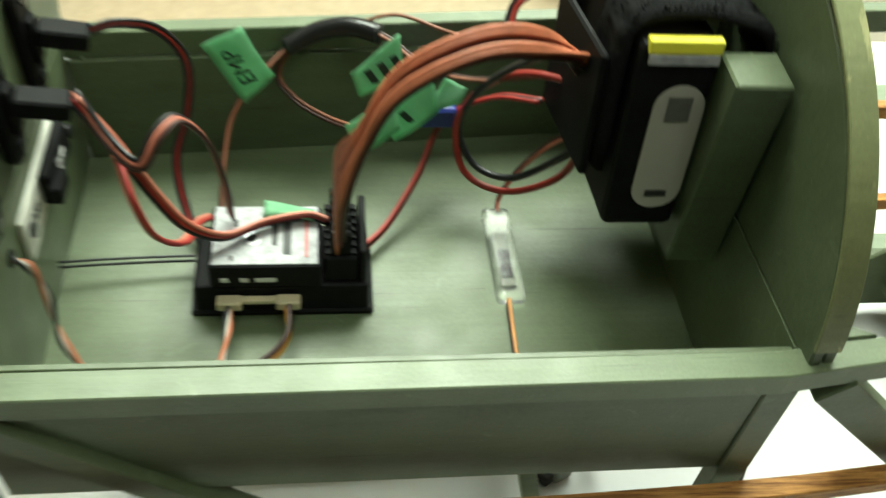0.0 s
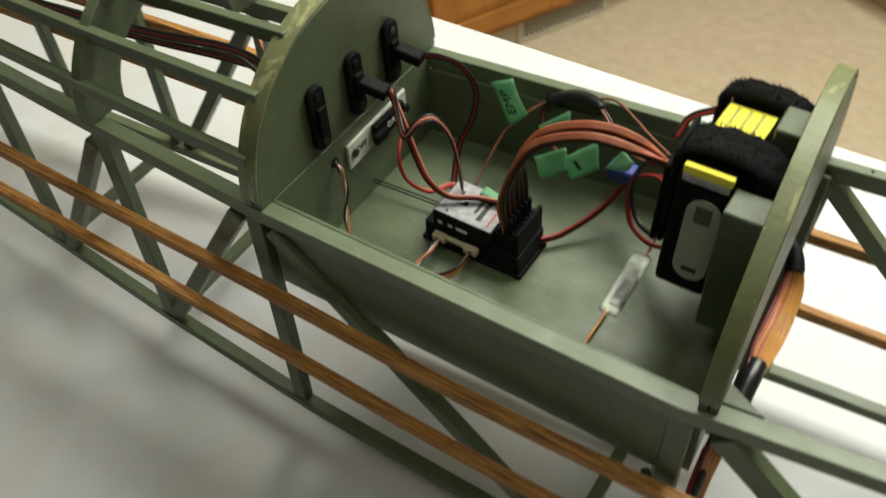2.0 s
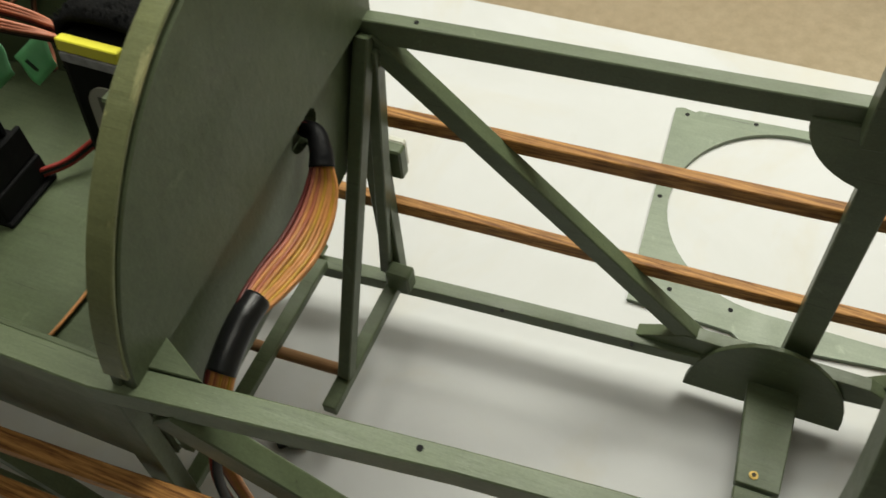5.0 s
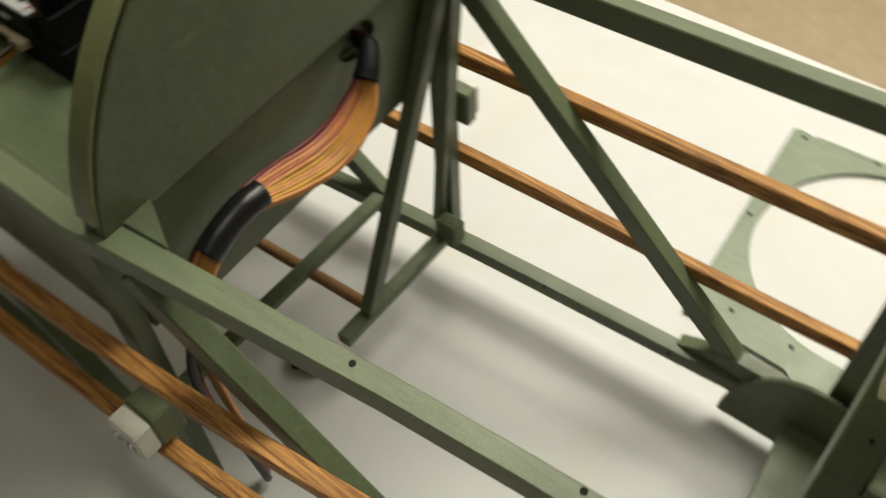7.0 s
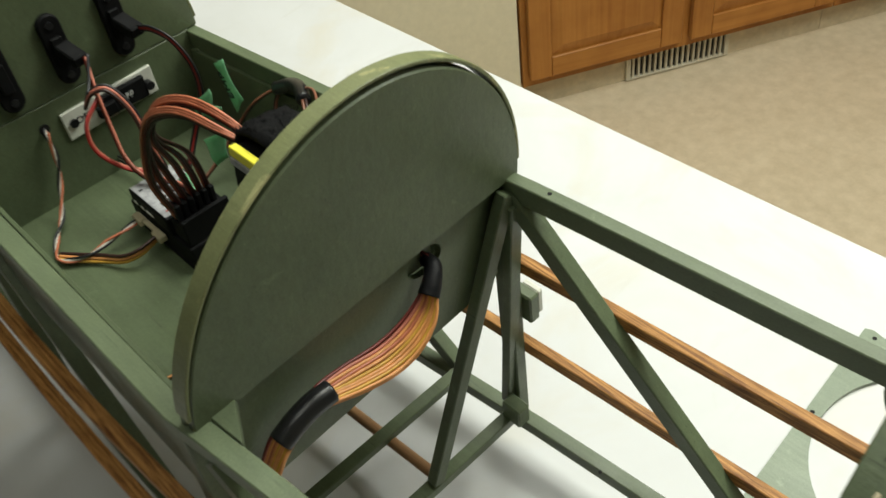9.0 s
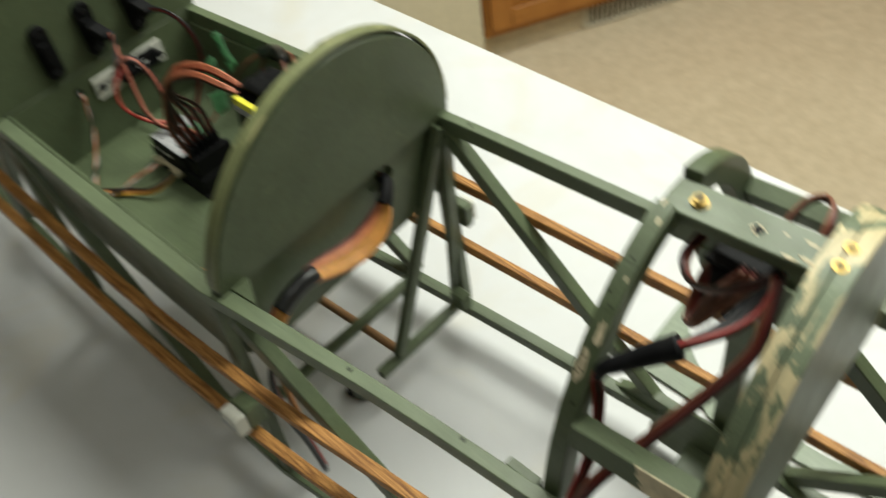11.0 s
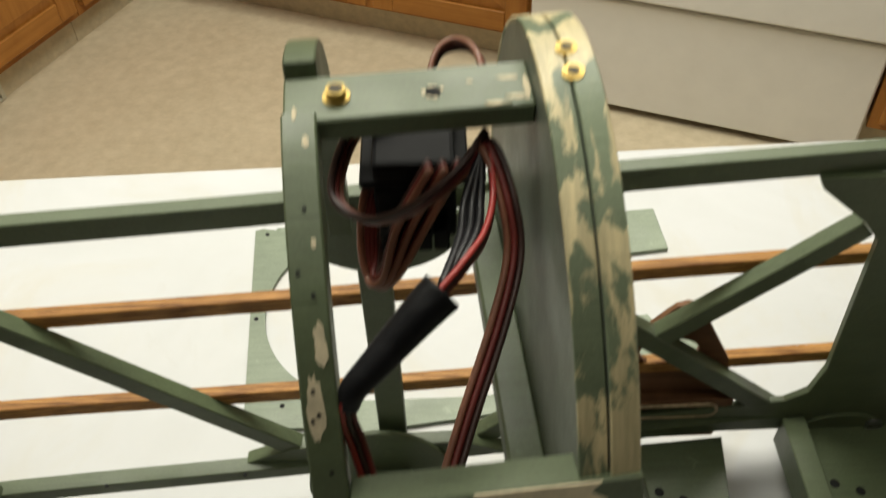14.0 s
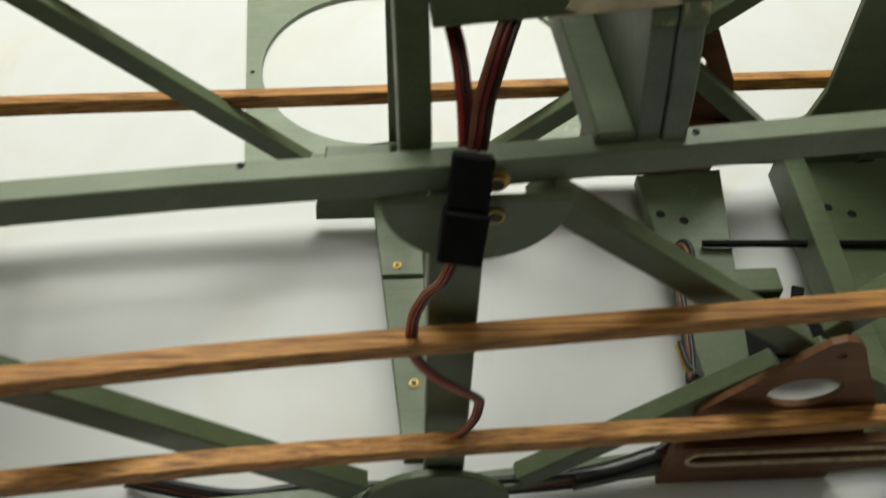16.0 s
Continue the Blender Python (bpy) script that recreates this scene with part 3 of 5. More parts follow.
for x, a in ((-0.378, 0.0800), (-0.505, 0.0715), (-0.62, 0.064)):
    yc = (yn(x) + yf(x)) / 2
    part("former", ring_former(x - 0.004, x + 0.004, yc, a, a, 0.030, TOP_Z + 0.0005), GREEN, fus, "open half-ring green former")
for deg in (20, 43, 66, 90, 114, 137, 160):
    c, s = math.cos(radians(180 - deg)), math.sin(radians(180 - deg))
    pts = []
    for x in (-0.75, -0.62, -0.5, -0.38, -0.2445):
        r = interp(x, [(-0.75, 0.056), (-0.62, 0.064), (-0.245, 0.0868)]) - 0.001
        yc = A_YC if x > -0.3 else (yn(x) + yf(x)) / 2
        pts.append((x, yc + c * r, TOP_Z + s * r))
    part("top_stringer", strip(pts, 0.0062, 0.0085), GREEN, fus)
for x, z in ((-0.378, 0.05), (-0.505, 0.05)):
    part("cross_member", beam((x, yn(x) + 0.0095, zl(x, -1) - 0.004), (x, yf(x) - 0.0105, zl(x) - 0.004), 0.008, 0.008), GREEN, fus)

# radio tray between A and B
def tray_edge(x):
    return yf(x) - 0.0092


part("tray_floor", prism([(-0.2388, 0.0042), (0.0057, 0.0042), (0.0056, 0.0075), (0.0044, 0.0080), (0.0035, 0.0320), (0.0045, 0.0325), (-0.0001, tray_edge(0.002) - 0.0005), (-0.2388, tray_edge(-0.238) - 0.0005)], "z", 0.1535, 0.157, 0), GREEN, fus)
part("tray_wall", box(-0.2387, 0.0050, 0.0018, 0.0040, 0.1535, TOP_Z - 0.0012, 0.0003), GREEN, fus)
part("tray_wall", box(-0.2382, 0.0024, -0.0060, -0.0030, 0.1600, TOP_Z - 0.0103, 0.0003), GREEN, fus)
part("tray_wall", prism([(-0.238, tray_edge(-0.238)), (0.0022, tray_edge(0.002)), (0.0022, tray_edge(0.002) + 0.003), (-0.238, tray_edge(-0.238) + 0.003)], "z", 0.150, TOP_Z - 0.0122, 0.0003), GREEN, fus)
part("tray_end", box(-0.2425, -0.2384, 0.0012, tray_edge(-0.239) + 0.003, 0.150, TOP_Z + 0.0002, 0.0003), GREEN, fus)
bite = [(0.124 + 0.0110 * math.sin(t * math.pi / 8), 0.2045 + 0.0075 * math.cos(t * math.pi / 8)) for t in range(17)]
near_half = [(0.0041, 0.1535), (0.1238, 0.1535)] + [(y - 0.0002, z) for y, z in bite[8:]] + [(0.1238, TOP_Z - 0.0021), (0.0041, TOP_Z - 0.0021)]
far_half = [(0.1480, 0.1535), (tray_edge(0), 0.2060), (tray_edge(0), TOP_Z - 0.0022), (0.124, TOP_Z - 0.0022)] + bite[:9] + [(0.124, 0.1535)]
for shape in (near_half, far_half):
    part("tray_end", turned(prism(shape, "x", 0.0024, 0.0062, 0), 0.007, B_YC, B_TURN), GREEN, fus)
# glue blocks and corner pieces at B
part("corner_gusset", prism([(0.0117, yn(0.012) + 0.0105), (0.034, yn(0.034) + 0.0098), (0.0117, yn(0.012) + 0.024)], "z", TOP_Z - 0.0055, TOP_Z + 0.0008, 0.0004), GREEN, fus)
part("inner_brace", beam((0.0085, 0.1745, 0.2140), (0.0075, 0.1030, 0.0425), 0.008, 0.007, (1, 0, 0)), GREEN, fus)
part("inner_brace", beam((0.0115, 0.1760, 0.2070), (0.0005, 0.1720, 0.0450), 0.008, 0.006, (1, 0, 0)), GREEN, fus)
part("cross_member", beam((0.0065, 0.083, 0.038), (0.0065, yf(0) - 0.0107, 0.038), 0.008, 0.007), GREEN, fus)
part("cross_member", beam((-0.0415, yn(-0.04) + 0.009, 0.036), (-0.0415, yf(-0.04) - 0.0107, 0.036), 0.0085, 0.006), GREEN, fus)
part("corner_block", box(0.004, 0.018, 0.162, 0.1715, 0.040, 0.055, 0.001), GREEN, fus)
part("lengthwise_dowel", rod((-0.23, 0.098, 0.031), (0.0025, 0.110, 0.031), 0.0035), DOWEL, fus, "bare wooden dowel")
for x, side, y0, y1, z in ((0.012, -1, -0.0225, -0.0101, 0.121), (0.0040, 1, 0.1826, 0.1900, 0.122)):
    blk = part("mount_block", box(x - (0.008 if side < 0 else 0.0057), x + (0.008 if side < 0 else 0.0085), y0, y1, z - 0.009, z + 0.011, 0.001), GREEN, fus)
    f0, f1 = (y0 - 0.009, y0 - 0.0002) if side < 0 else (y1 + 0.0002, y1 + 0.0045)
    part("white_cap", box(x - (0.0078 if side < 0 else 0.005), x + (0.0078 if side < 0 else 0.007), f0, f1, z - 0.008, z + 0.010, 0.001), WHITE_PLASTIC, blk, "off-white plastic end cap")
    if side < 0:
        for k in (-0.004, 0.004):
            part("screw", rod((x + k, f0 - 0.0008, z + 0.001), (x + k, f0 + 0.003, z + 0.001), 0.0028), STEEL, blk, "small steel screw")

# cabin frames C and D
C_YC, C_A, C_B, C_BASE, C_LEAN, C_TURN = 0.1065, 0.0845, 0.1125, 0.2145, 0.12, 4.0
D_B = C_B + 0.0045  # the bulkhead stands a little taller than the ring


BAR_Y, BAR_Z = C_YC - C_A * 0.0175 + C_LEAN * C_B, C_BASE + C_B - 0.0048


def cabin_ring(x0, x1, depth, notch=0.0072):
    outer = leaned(arc(C_YC, C_BASE, C_A, C_B, -2, 182, 184), C_BASE, C_LEAN)
    outer = [(y, min(z, BAR_Z - notch)) if abs(y - BAR_Y) < 0.0102 else (y, z) for y, z in outer]
    inner = leaned(list(reversed(arc(C_YC, C_BASE, C_A - depth, C_B - depth, -2, 182, 56))), C_BASE, C_LEAN)
    return turned(prism(outer + inner, "x", x0, x1, 0.0005), (x0 + x1) / 2, 0.1, C_TURN)


part("cabin_former", cabin_ring(0.2120, 0.2208, 0.013), GREEN, fus, "green half-ring former with chipped filler on its rim")
def bulkhead(x0, x1, low, grow=0.0):
    pts = arc(C_YC, C_BASE, C_A + grow, D_B + grow, 0, 180, 56)
    pts = leaned(pts, C_BASE, C_LEAN) + [(0.0295, C_BASE - 0.0002), (0.0295, low), (0.188, low), (0.188, C_BASE - 0.0002)]
    return turned(prism(pts, "x", x0, x1, 0.0007), (x0 + x1) / 2, 0.1, C_TURN)


part("cabin_bulkhead", bulkhead(0.2768, 0.2838, 0.2120), GREEN_GREY, fus, "solid grey-green bulkhead plate")
part("cabin_bulkhead", bulkhead(0.2842, 0.2912, 0.2120, 0.0004), GREEN_GREY, fus, "solid grey-green bulkhead plate")
for x0, x1, grow in ((0.2766, 0.2837, 0.0006), (0.2843, 0.2915, 0.0010)):
    rim = leaned(arc(C_YC, C_BASE, C_A + grow, D_B + grow, -1, 161, 80) + list(reversed(arc(C_YC, C_BASE, C_A - 0.0010, D_B - 0.0010, -1, 161, 80))), C_BASE, C_LEAN)
    part("rim_band", turned(prism(rim, "x", x0, x1, 0.0003), (x0 + x1) / 2, 0.1, C_TURN), GREEN_WORN, fus, "sanded rim, bare tan wood with green blotches")
part("bulkhead_stiffener", turned(box(0.2655, 0.2766, 0.0225, 0.187, 0.2130, 0.2240, 0.0008), 0.28, 0.1, C_TURN), GREEN, fus)


def cabin_point(deg, off=0.0, rise=0.0):
    z = C_BASE + (C_B + off + rise) * math.sin(radians(deg))
    return C_YC + (C_A + off) * math.cos(radians(deg)) + C_LEAN * (z - C_BASE), z


def crossbar(deg, w, h, x0, x1, off=0.0, slope=(0.07, 0.0)):
    y, z = cabin_point(deg, off - h / 2)
    n = Vector((0, math.cos(radians(deg)) / C_A, math.sin(radians(deg)) / C_B)).normalized()
    k = 0.07 * (y - 0.1)
    return beam((x0 - k, y, z), (x1 - k, y + slope[0] * (x1 - x0), z + slope[1] * (x1 - x0)), w, h, n)


LOW_BAR = (0.035, 0.075)  # how far the lower bar swings out and rises per metre of length
part("crossbar", crossbar(91, 0.0185, 0.0070, 0.2119, 0.2763, -0.0048), GREEN, fus, "green crossbar with brass threaded inserts")
part("crossbar", crossbar(157, 0.011, 0.011, 0.2212, 0.2922, 0.0020, LOW_BAR), GREEN, fus, "green crossbar with a bare filler patch")


def filler_sheet(flat, face):
    """A ragged skin of filler on one face of the lower crossbar; flat holds (x, across) corners."""
    w = h = 0.011
    y0, z0 = cabin_point(157, 0.0020 - h / 2)
    n = Vector((0, math.cos(radians(157)) / C_A, math.sin(radians(157)) / C_B)).normalized()
    d = Vector((1, *LOW_BAR)).normalized()
    s = d.cross(n).normalized()
    k = 0.07 * (y0 - 0.1)
    out, along = (n, s) if face == "top" else (s, n)
    bm = bmesh.new()
    rings = []
    for lift in (h / 2 - 0.0008, h / 2 + 0.00025):
        rings.append([bm.verts.new(Vector((x - k, y0 + LOW_BAR[0] * (x - 0.2212), z0 + LOW_BAR[1] * (x - 0.2212))) + out * lift + along * (v * h / 2)) for x, v in flat])
    m = len(flat)
    bm.faces.new(rings[0]), bm.faces.new(rings[1])
    for q in range(m):
        bm.faces.new((rings[0][q], rings[0][(q + 1) % m], rings[1][(q + 1) % m], rings[1][q]))
    return part("filler_patch", bm, FILLER, fus, "ragged bare patch of pale filler")


RAG_TOP = [(0.2515, -0.95), (0.2532, -0.5), (0.2525, -0.1), (0.2558, 0.25), (0.2545, 0.6), (0.2580, 0.95), (0.2842, 0.95), (0.2815, 0.5), (0.2835, 0.1), (0.2795, -0.4), (0.2825, -0.95)]
RAG_SIDE = [(0.2570, -0.95), (0.2582, -0.5), (0.2550, -0.15), (0.2558, 0.35), (0.2510, 0.7), (0.2505, 0.95), (0.2832, 0.95), (0.2800, 0.4), (0.2790, -0.2), (0.2768, -0.95)]
filler_sheet(RAG_TOP, "top"), filler_sheet(RAG_SIDE, "side")

part("crossbar", crossbar(34, 0.014, 0.009, 0.2212, 0.2763), GREEN, fus)


def insert_nut(place, normal, parent, r=0.0042, proud=0.0025):
    """A brass threaded insert: flange, collar and dark bore."""
    p, n = Vector(place), Vector(normal).normalized()
    nut = part("threaded_insert", joined(rod(p - n * 0.001, p + n * 0.0005, r), rod(p + n * 0.0005, p + n * proud, r * 0.70)), BRASS, parent, "brass threaded insert")
    part("bore", rod(p + n * (proud - 0.0004), p + n * (proud + 0.00015), r * 0.52), BORE, nut)
    return nut


y, z = cabin_point(91, -0.0048)
insert_nut((0.2245, y, z + 0.0002), (0, 0.0, 1), fus, 0.0037, 0.0028)
part("screw_hole", rod((0.2495, y + 0.001, z - 0.0004), (0.2495, y + 0.001, z + 0.00025), 0.0021, 14), BLACK_MATT, fus)


def chip(outline_of, w, l, seed, label, jag=0.45, n=22):
    """A thin irregular flake of bare filler: outline_of(u, v, lift) puts a point of it on its surface."""
    rg = random.Random(seed)
    ring = []
    for k in range(n):
        a, r = 2 * math.pi * k / n, rg.uniform(1 - jag, 1.0)
        ring.append((w / 2 * math.cos(a) * r, l / 2 * math.sin(a) * (0.5 + 0.5 * r)))
    bm = bmesh.new()
    lo = [bm.verts.new(outline_of(u, v, -0.0010)) for u, v in ring]
    hi = [bm.verts.new(outline_of(u, v, 0.00012)) for u, v in ring]
    mid = bm.verts.new(outline_of(0, 0, 0.00012))
    for k in range(n):
        q = (k + 1) % n
        bm.faces.new((hi[k], hi[q], mid))
        bm.faces.new((lo[k], lo[q], hi[q], hi[k]))
    return part("paint_chip", bm, FILLER, fus, label)


for cx, cy, w, l, sd in ((0.2493, 0.0010, 0.0072, 0.0064, 1), (0.2655, -0.0046, 0.0085, 0.0016, 2), (0.2712, -0.0020, 0.0070, 0.0022, 3), (0.2738, 0.0018, 0.0030, 0.0110, 4), (0.2690, 0.0060, 0.0075, 0.0018, 5), (0.2590, 0.0050, 0.0024, 0.0014, 6)):
    chip(lambda u, v, up, cx=cx, cy=cy: (cx + u, y + cy + v, z + up), w, l, sd, "scraped pale patch on the crossbar", 0.6)
for deg in (89.5, 95.8):
    y, z = cabin_point(deg, 0.0008, D_B - C_B)
    insert_nut((0.2850 - 0.07 * (y - 0.1), y, z), (0, math.cos(radians(deg)), math.sin(radians(deg))), fus, 0.0029, 0.0008)

def rim_place(deg, dx):
    def place(u, v, up):
        py, pz = cabin_point(deg + v / 0.098 * 57.3, up)
        return (0.2164 + dx + u - 0.07 * (py - 0.1), py, pz)
    return place


for deg, dx, w, l, sd in ((133.5, 0.0016, 0.0042, 0.011, 11), (141.8, -0.0010, 0.0056, 0.017, 12), (120.0, 0.0020, 0.0016, 0.003, 13), (104.0, 0.0016, 0.0022, 0.004, 14), (98.5, -0.001, 0.0016, 0.005, 15)):
    chip(rim_place(deg, dx), w, l, sd, "bare chipped spot on the rim")
for deg, dx in ((139.5, -0.0012), (142.6, -0.0004), (143.4, -0.0020), (127.0, 0.001), (124.0, -0.0022), (115.0, 0.0004), (150.5, 0.001)):
    at = rim_place(deg, dx)
    part("screw_hole", rod(at(0, 0, -0.0004), at(0, 0, 0.00025), 0.0006, 8), BLACK_MATT, fus)

# side gussets at C
half = [(0.2385 + 0.027 * math.cos(radians(d)), 0.2090 + 0.0265 * math.sin(radians(d))) for d in range(180, 361, 9)]
part("gusset", prism(half, "y", yn(0.235) - 0.0035, yn(0.235) - 0.0004, 0.0004), GREEN, fus, "half-round green gusset plate")
for z in (0.2135, 0.2035):
    insert_nut((0.2435, yn(0.2435) - (0.0004 if z > 0.2085 else 0.0035), z), (0, -1, 0), fus, 0.0040, 0.002)
part("longeron_pad", box(0.197, 0.2150, yn(0.2) + 0.0080, yn(0.2) + 0.0130, TOP_Z - 0.012, TOP_Z - 0.0015, 0.0005), GREEN, fus)
upper = [(0.225 + 0.037 * math.cos(radians(d)), 0.2115 + 0.0335 * math.sin(radians(d))) for d in range(180, 361, 9)]
part("gusset", prism(upper, "y", yf(0.22) - 0.0105, yf(0.22) - 0.0074, 0.0004), GREEN, fus, "half-round green gusset plate under the longeron")
low = [(0.2137 + 0.0418 * math.cos(radians(d)), 0.0035 + 0.0580 * math.sin(radians(d))) for d in range(180, -1, -9)]
part("gusset", prism(low, "y", yf(0.21) - 0.0155, yf(0.21) - 0.0126, 0.0004), GREEN, fus, "half-round green gusset plate")
wedge = [(0.141, 0.0325), (0.167, 0.0455), (0.259, 0.0455), (0.285, 0.0325)]
part("longeron_doubler", prism(wedge, "y", yf(0.21) - 0.0123, yf(0.21) - 0.0045, 0.0004), GREEN, fus, "tapered green doubler on the lower longeron")
def member_left(y):
    return 0.207 + (0.142 - y) * 0.0833


# the bottom member at C is laid in three pieces, the middle one a little lower
for y0, y1, top in ((yn(0.22) + 0.0095, 0.0812, 0.0265), (0.0826, 0.1228, 0.0254), (0.1242, yf(0.22) - 0.0158, 0.0265)):
    part("cross_member", prism([(member_left(y0), y0), (0.2300, y0), (0.2300, y1), (member_left(y1), y1)], "z", 0.0205, top, 0.0006), GREEN, fus)
for x, y in ((0.2225, 0.061), (0.2165, 0.130)):
    insert_nut((x, y, 0.0267), (0, 0, 1), fus, 0.0022, 0.0009)
part("screw_hole", rod((0.2385, yn(0.2335) - 0.0007, 0.166), (0.2385, yn(0.2335), 0.166), 0.0024, 12), BLACK_MATT, fus)
near_low = [(0.230 + 0.033 * math.cos(radians(d)), 0.010 + 0.034 * math.sin(radians(d))) for d in range(180, -1, -9)]
part("gusset", prism(near_low, "y", yn(0.23) - 0.0080, yn(0.23) - 0.0045, 0.0004), GREEN, fus, "half-round green gusset plate")

# nose section: deep side plates, floor planks, engine-bearer mounts
side_out = [(0.60, TOP_Z - 0.0105), (0.407, TOP_Z - 0.0105), (0.410, 0.203), (0.434, 0.182), (0.443, 0.170), (0.447, 0.075), (0.443, 0.055), (0.432, 0.047), (0.40, 0.043), (0.34, 0.036), (0.30, 0.030), (0.30, 0.0195), (0.60, 0.0195)]
part("side_plate", prism(side_out, "y", yf(0.44) - 0.0125, yf(0.44) - 0.0085, 0.0004), GREEN, fus, "large dark green plywood side plate")
for x0, x1, z0, z1, inset in ((0.353, 0.402, 0.012, 0.0205, 0.010), (0.433, 0.4455, 0.012, 0.034, 0.0), (0.4460, 0.50, 0.012, 0.0225, 0.0), (0.54, 0.58, 0.012, 0.0225, 0.0)):
    plank = part("floor_plank", prism([(x0 + inset, yn(x0) + 0.010), (x1 - 2 * inset, yn(x1) + 0.010), (x1, yf(x1) - 0.014), (x0, yf(x0) - 0.014)], "z", z0, z1, 0.0005), GREEN, fus)
    if x1 - x0 > 0.02:
        for px, py in ((x0 + 0.008, 0.165), ((x0 + x1) / 2, 0.05), (x0 + 0.020, 0.160)):
            part("screw_hole", rod((px, py, z1 - 0.0004), (px, py, z1 + 0.00015), 0.0026, 12), BLACK_MATT, plank)
part("nose_keel", box(0.47, 0.60, 0.09, 0.14, TABLE_Z, 0.0153, 0.001), GREEN, fus)


def strut_mount(y0, y1, sign, dx, dz, reach):
    """Stained plywood plate with an oval hole, and a ledge strip with a long slot."""
    flat = [(0.322, 0.005), (0.402, 0.005), (0.405, 0.040), (0.397, 0.078), (0.381, 0.110), (0.3775, 0.1175), (0.3735, 0.1222), (0.3685, 0.1235), (0.3635, 0.1215), (0.3585, 0.1155), (0.325, 0.073)]
    plate_out = [(x + dx, z + dz) for x, z in flat]
    oval = [(0.3650 + dx + 0.0155 * math.cos(t * math.pi / 10), 0.086 + dz + 0.0108 * math.sin(t * math.pi / 10)) for t in range(20)]
    dot = [(0.3700 + dx + 0.0022 * math.cos(t * math.pi / 5), 0.1130 + dz + 0.0022 * math.sin(t * math.pi / 5)) for t in range(10)]
    m = part("strut_mount", prism(plate_out, "y", y0, y1, 0, [oval, dot]), MAHOGANY, fus, "reddish-brown stained plywood mount with an oval hole")

    def long_slot(r):
        ends = ((0.332 + dx, range(90, 271, 30)), (reach - 0.013, range(-90, 91, 30)))
        return [(x + r * math.cos(radians(d)), 0.041 + dz + r * math.sin(radians(d))) for x, span in ends for d in span]

    slot = long_slot(0.0042)
    ledge = [(0.320 + dx, 0.026 + dz), (reach, 0.026 + dz), (reach, 0.050 + dz), (0.320 + dx, 0.050 + dz)]
    front = y0 - (0.005 if sign < 0 else 0.006)
    part("ledge", prism(ledge, "y", front, y0 - 0.0002, 0, [slot]), MAHOGANY, m)
    # Pale ply rim; the light caught by the slot edge is in its colour.
    part("slot_rim", prism(long_slot(0.0062), "y", front - 0.0012, front - 0.00005, 0, [slot]), RAW_PLY, m, "pale ply rim round the slot, coloured as its lit edge")
    return m


strut_mount(0.0185, 0.0215, -1, 0.011, -0.004, 0.475)
strut_mount(0.2085, 0.2115, 1, 0.0, 0.0, 0.404)

# small pin holes in the longerons
for x, y, z in ((0.068, 0.175, 0.0323), (0.141, 0.1785, 0.0323), (0.030, yf(0.03) - 0.0036, TOP_Z), (0.105, yn(0.105) + 0.005, TOP_Z), (0.30, yn(0.3) + 0.005, TOP_Z), (0.175, yn(0.175) + 0.006, TOP_Z)):
    part("screw_hole", rod((x, y, z - 0.0004), (x, y, z + 0.00025), 0.0011, 10), BLACK_MATT, fus)
part("doubler", prism([(0.468 + 0.034 * math.cos(radians(d)), 0.0005 + 0.034 * math.sin(radians(d))) for d in range(35, 146, 8)] + [(0.4402, 0.0150), (0.4958, 0.0150)], "y", yf(0.44) - 0.0150, yf(0.44) - 0.0127, 0.0004), GREEN, fus, "half-round green doubler on the side plate")
screw = part("panel_screw", rod((0.4855, yf(0.44) - 0.0150, 0.0250), (0.4855, yf(0.44) - 0.0166, 0.0250), 0.0046, 18), STEEL, fus, "dull steel pan-head screw")
part("slot", box(0.4815, 0.4895, yf(0.44) - 0.0168, yf(0.44) - 0.01645, 0.0245, 0.0255, 0), BLACK_MATT, screw)

# ---------------------------------------------------------------- flat parts lying on the table
def pin_hole(x, y, z, parent, r=0.0016):
    part("screw_hole", rod((x, y, z - 0.0003), (x, y, z + 0.00012), r, 10), BLACK_MATT, parent)


PT, PB = TABLE_Z + 0.0032, TABLE_Z
hatch = to_ob("plywood_hatch_frame", prism([(0.117, 0.394), (0.122, 0.396), (0.131, 0.394), (0.133, 0.396), (0.338, 0.408), (0.3445, 0.398), (0.348, 0.240), (0.262, 0.230), (0.196, 0.222), (0.190, 0.226), (0.128, 0.228)], "z", PB, PT, 0,
            [arc(0.204, 0.3185, 0.0720, 0.0740, 90, 270, 28) + arc(0.268, 0.3185, 0.0700, 0.0740, -90, 90, 28)]), GREEN_PLATE)
tagged(hatch, "flat green plywood hatch frame with an oval cut-out", "plywood offcut", "loose plywood panels")
for x, y in ((0.126, 0.390), (0.1265, 0.312), (0.172, 0.3955), (0.187, 0.2405), (0.150, 0.243)):
    pin_hole(x, y, PT, hatch)
strip_panel = to_ob("plywood_offcut", prism([(0.350, 0.355), (0.408, 0.3615), (0.405, 0.402), (0.352, 0.398)], "z", PB, PT, 0.0004), GREEN_PLATE)
tagged(strip_panel, "small flat green plywood offcut on the table", "plywood offcut", "loose plywood panels")
notch_panel = to_ob("plywood_offcut", prism([(0.352, 0.301), (0.383, 0.3035), (0.386, 0.298), (0.392, 0.298), (0.396, 0.304), (0.408, 0.306), (0.424, 0.245), (0.354, 0.238)], "z", PB, PT, 0.0004), GREEN_PLATE)
tagged(notch_panel, "flat green plywood panel with a notched edge", "plywood offcut", "loose plywood panels")

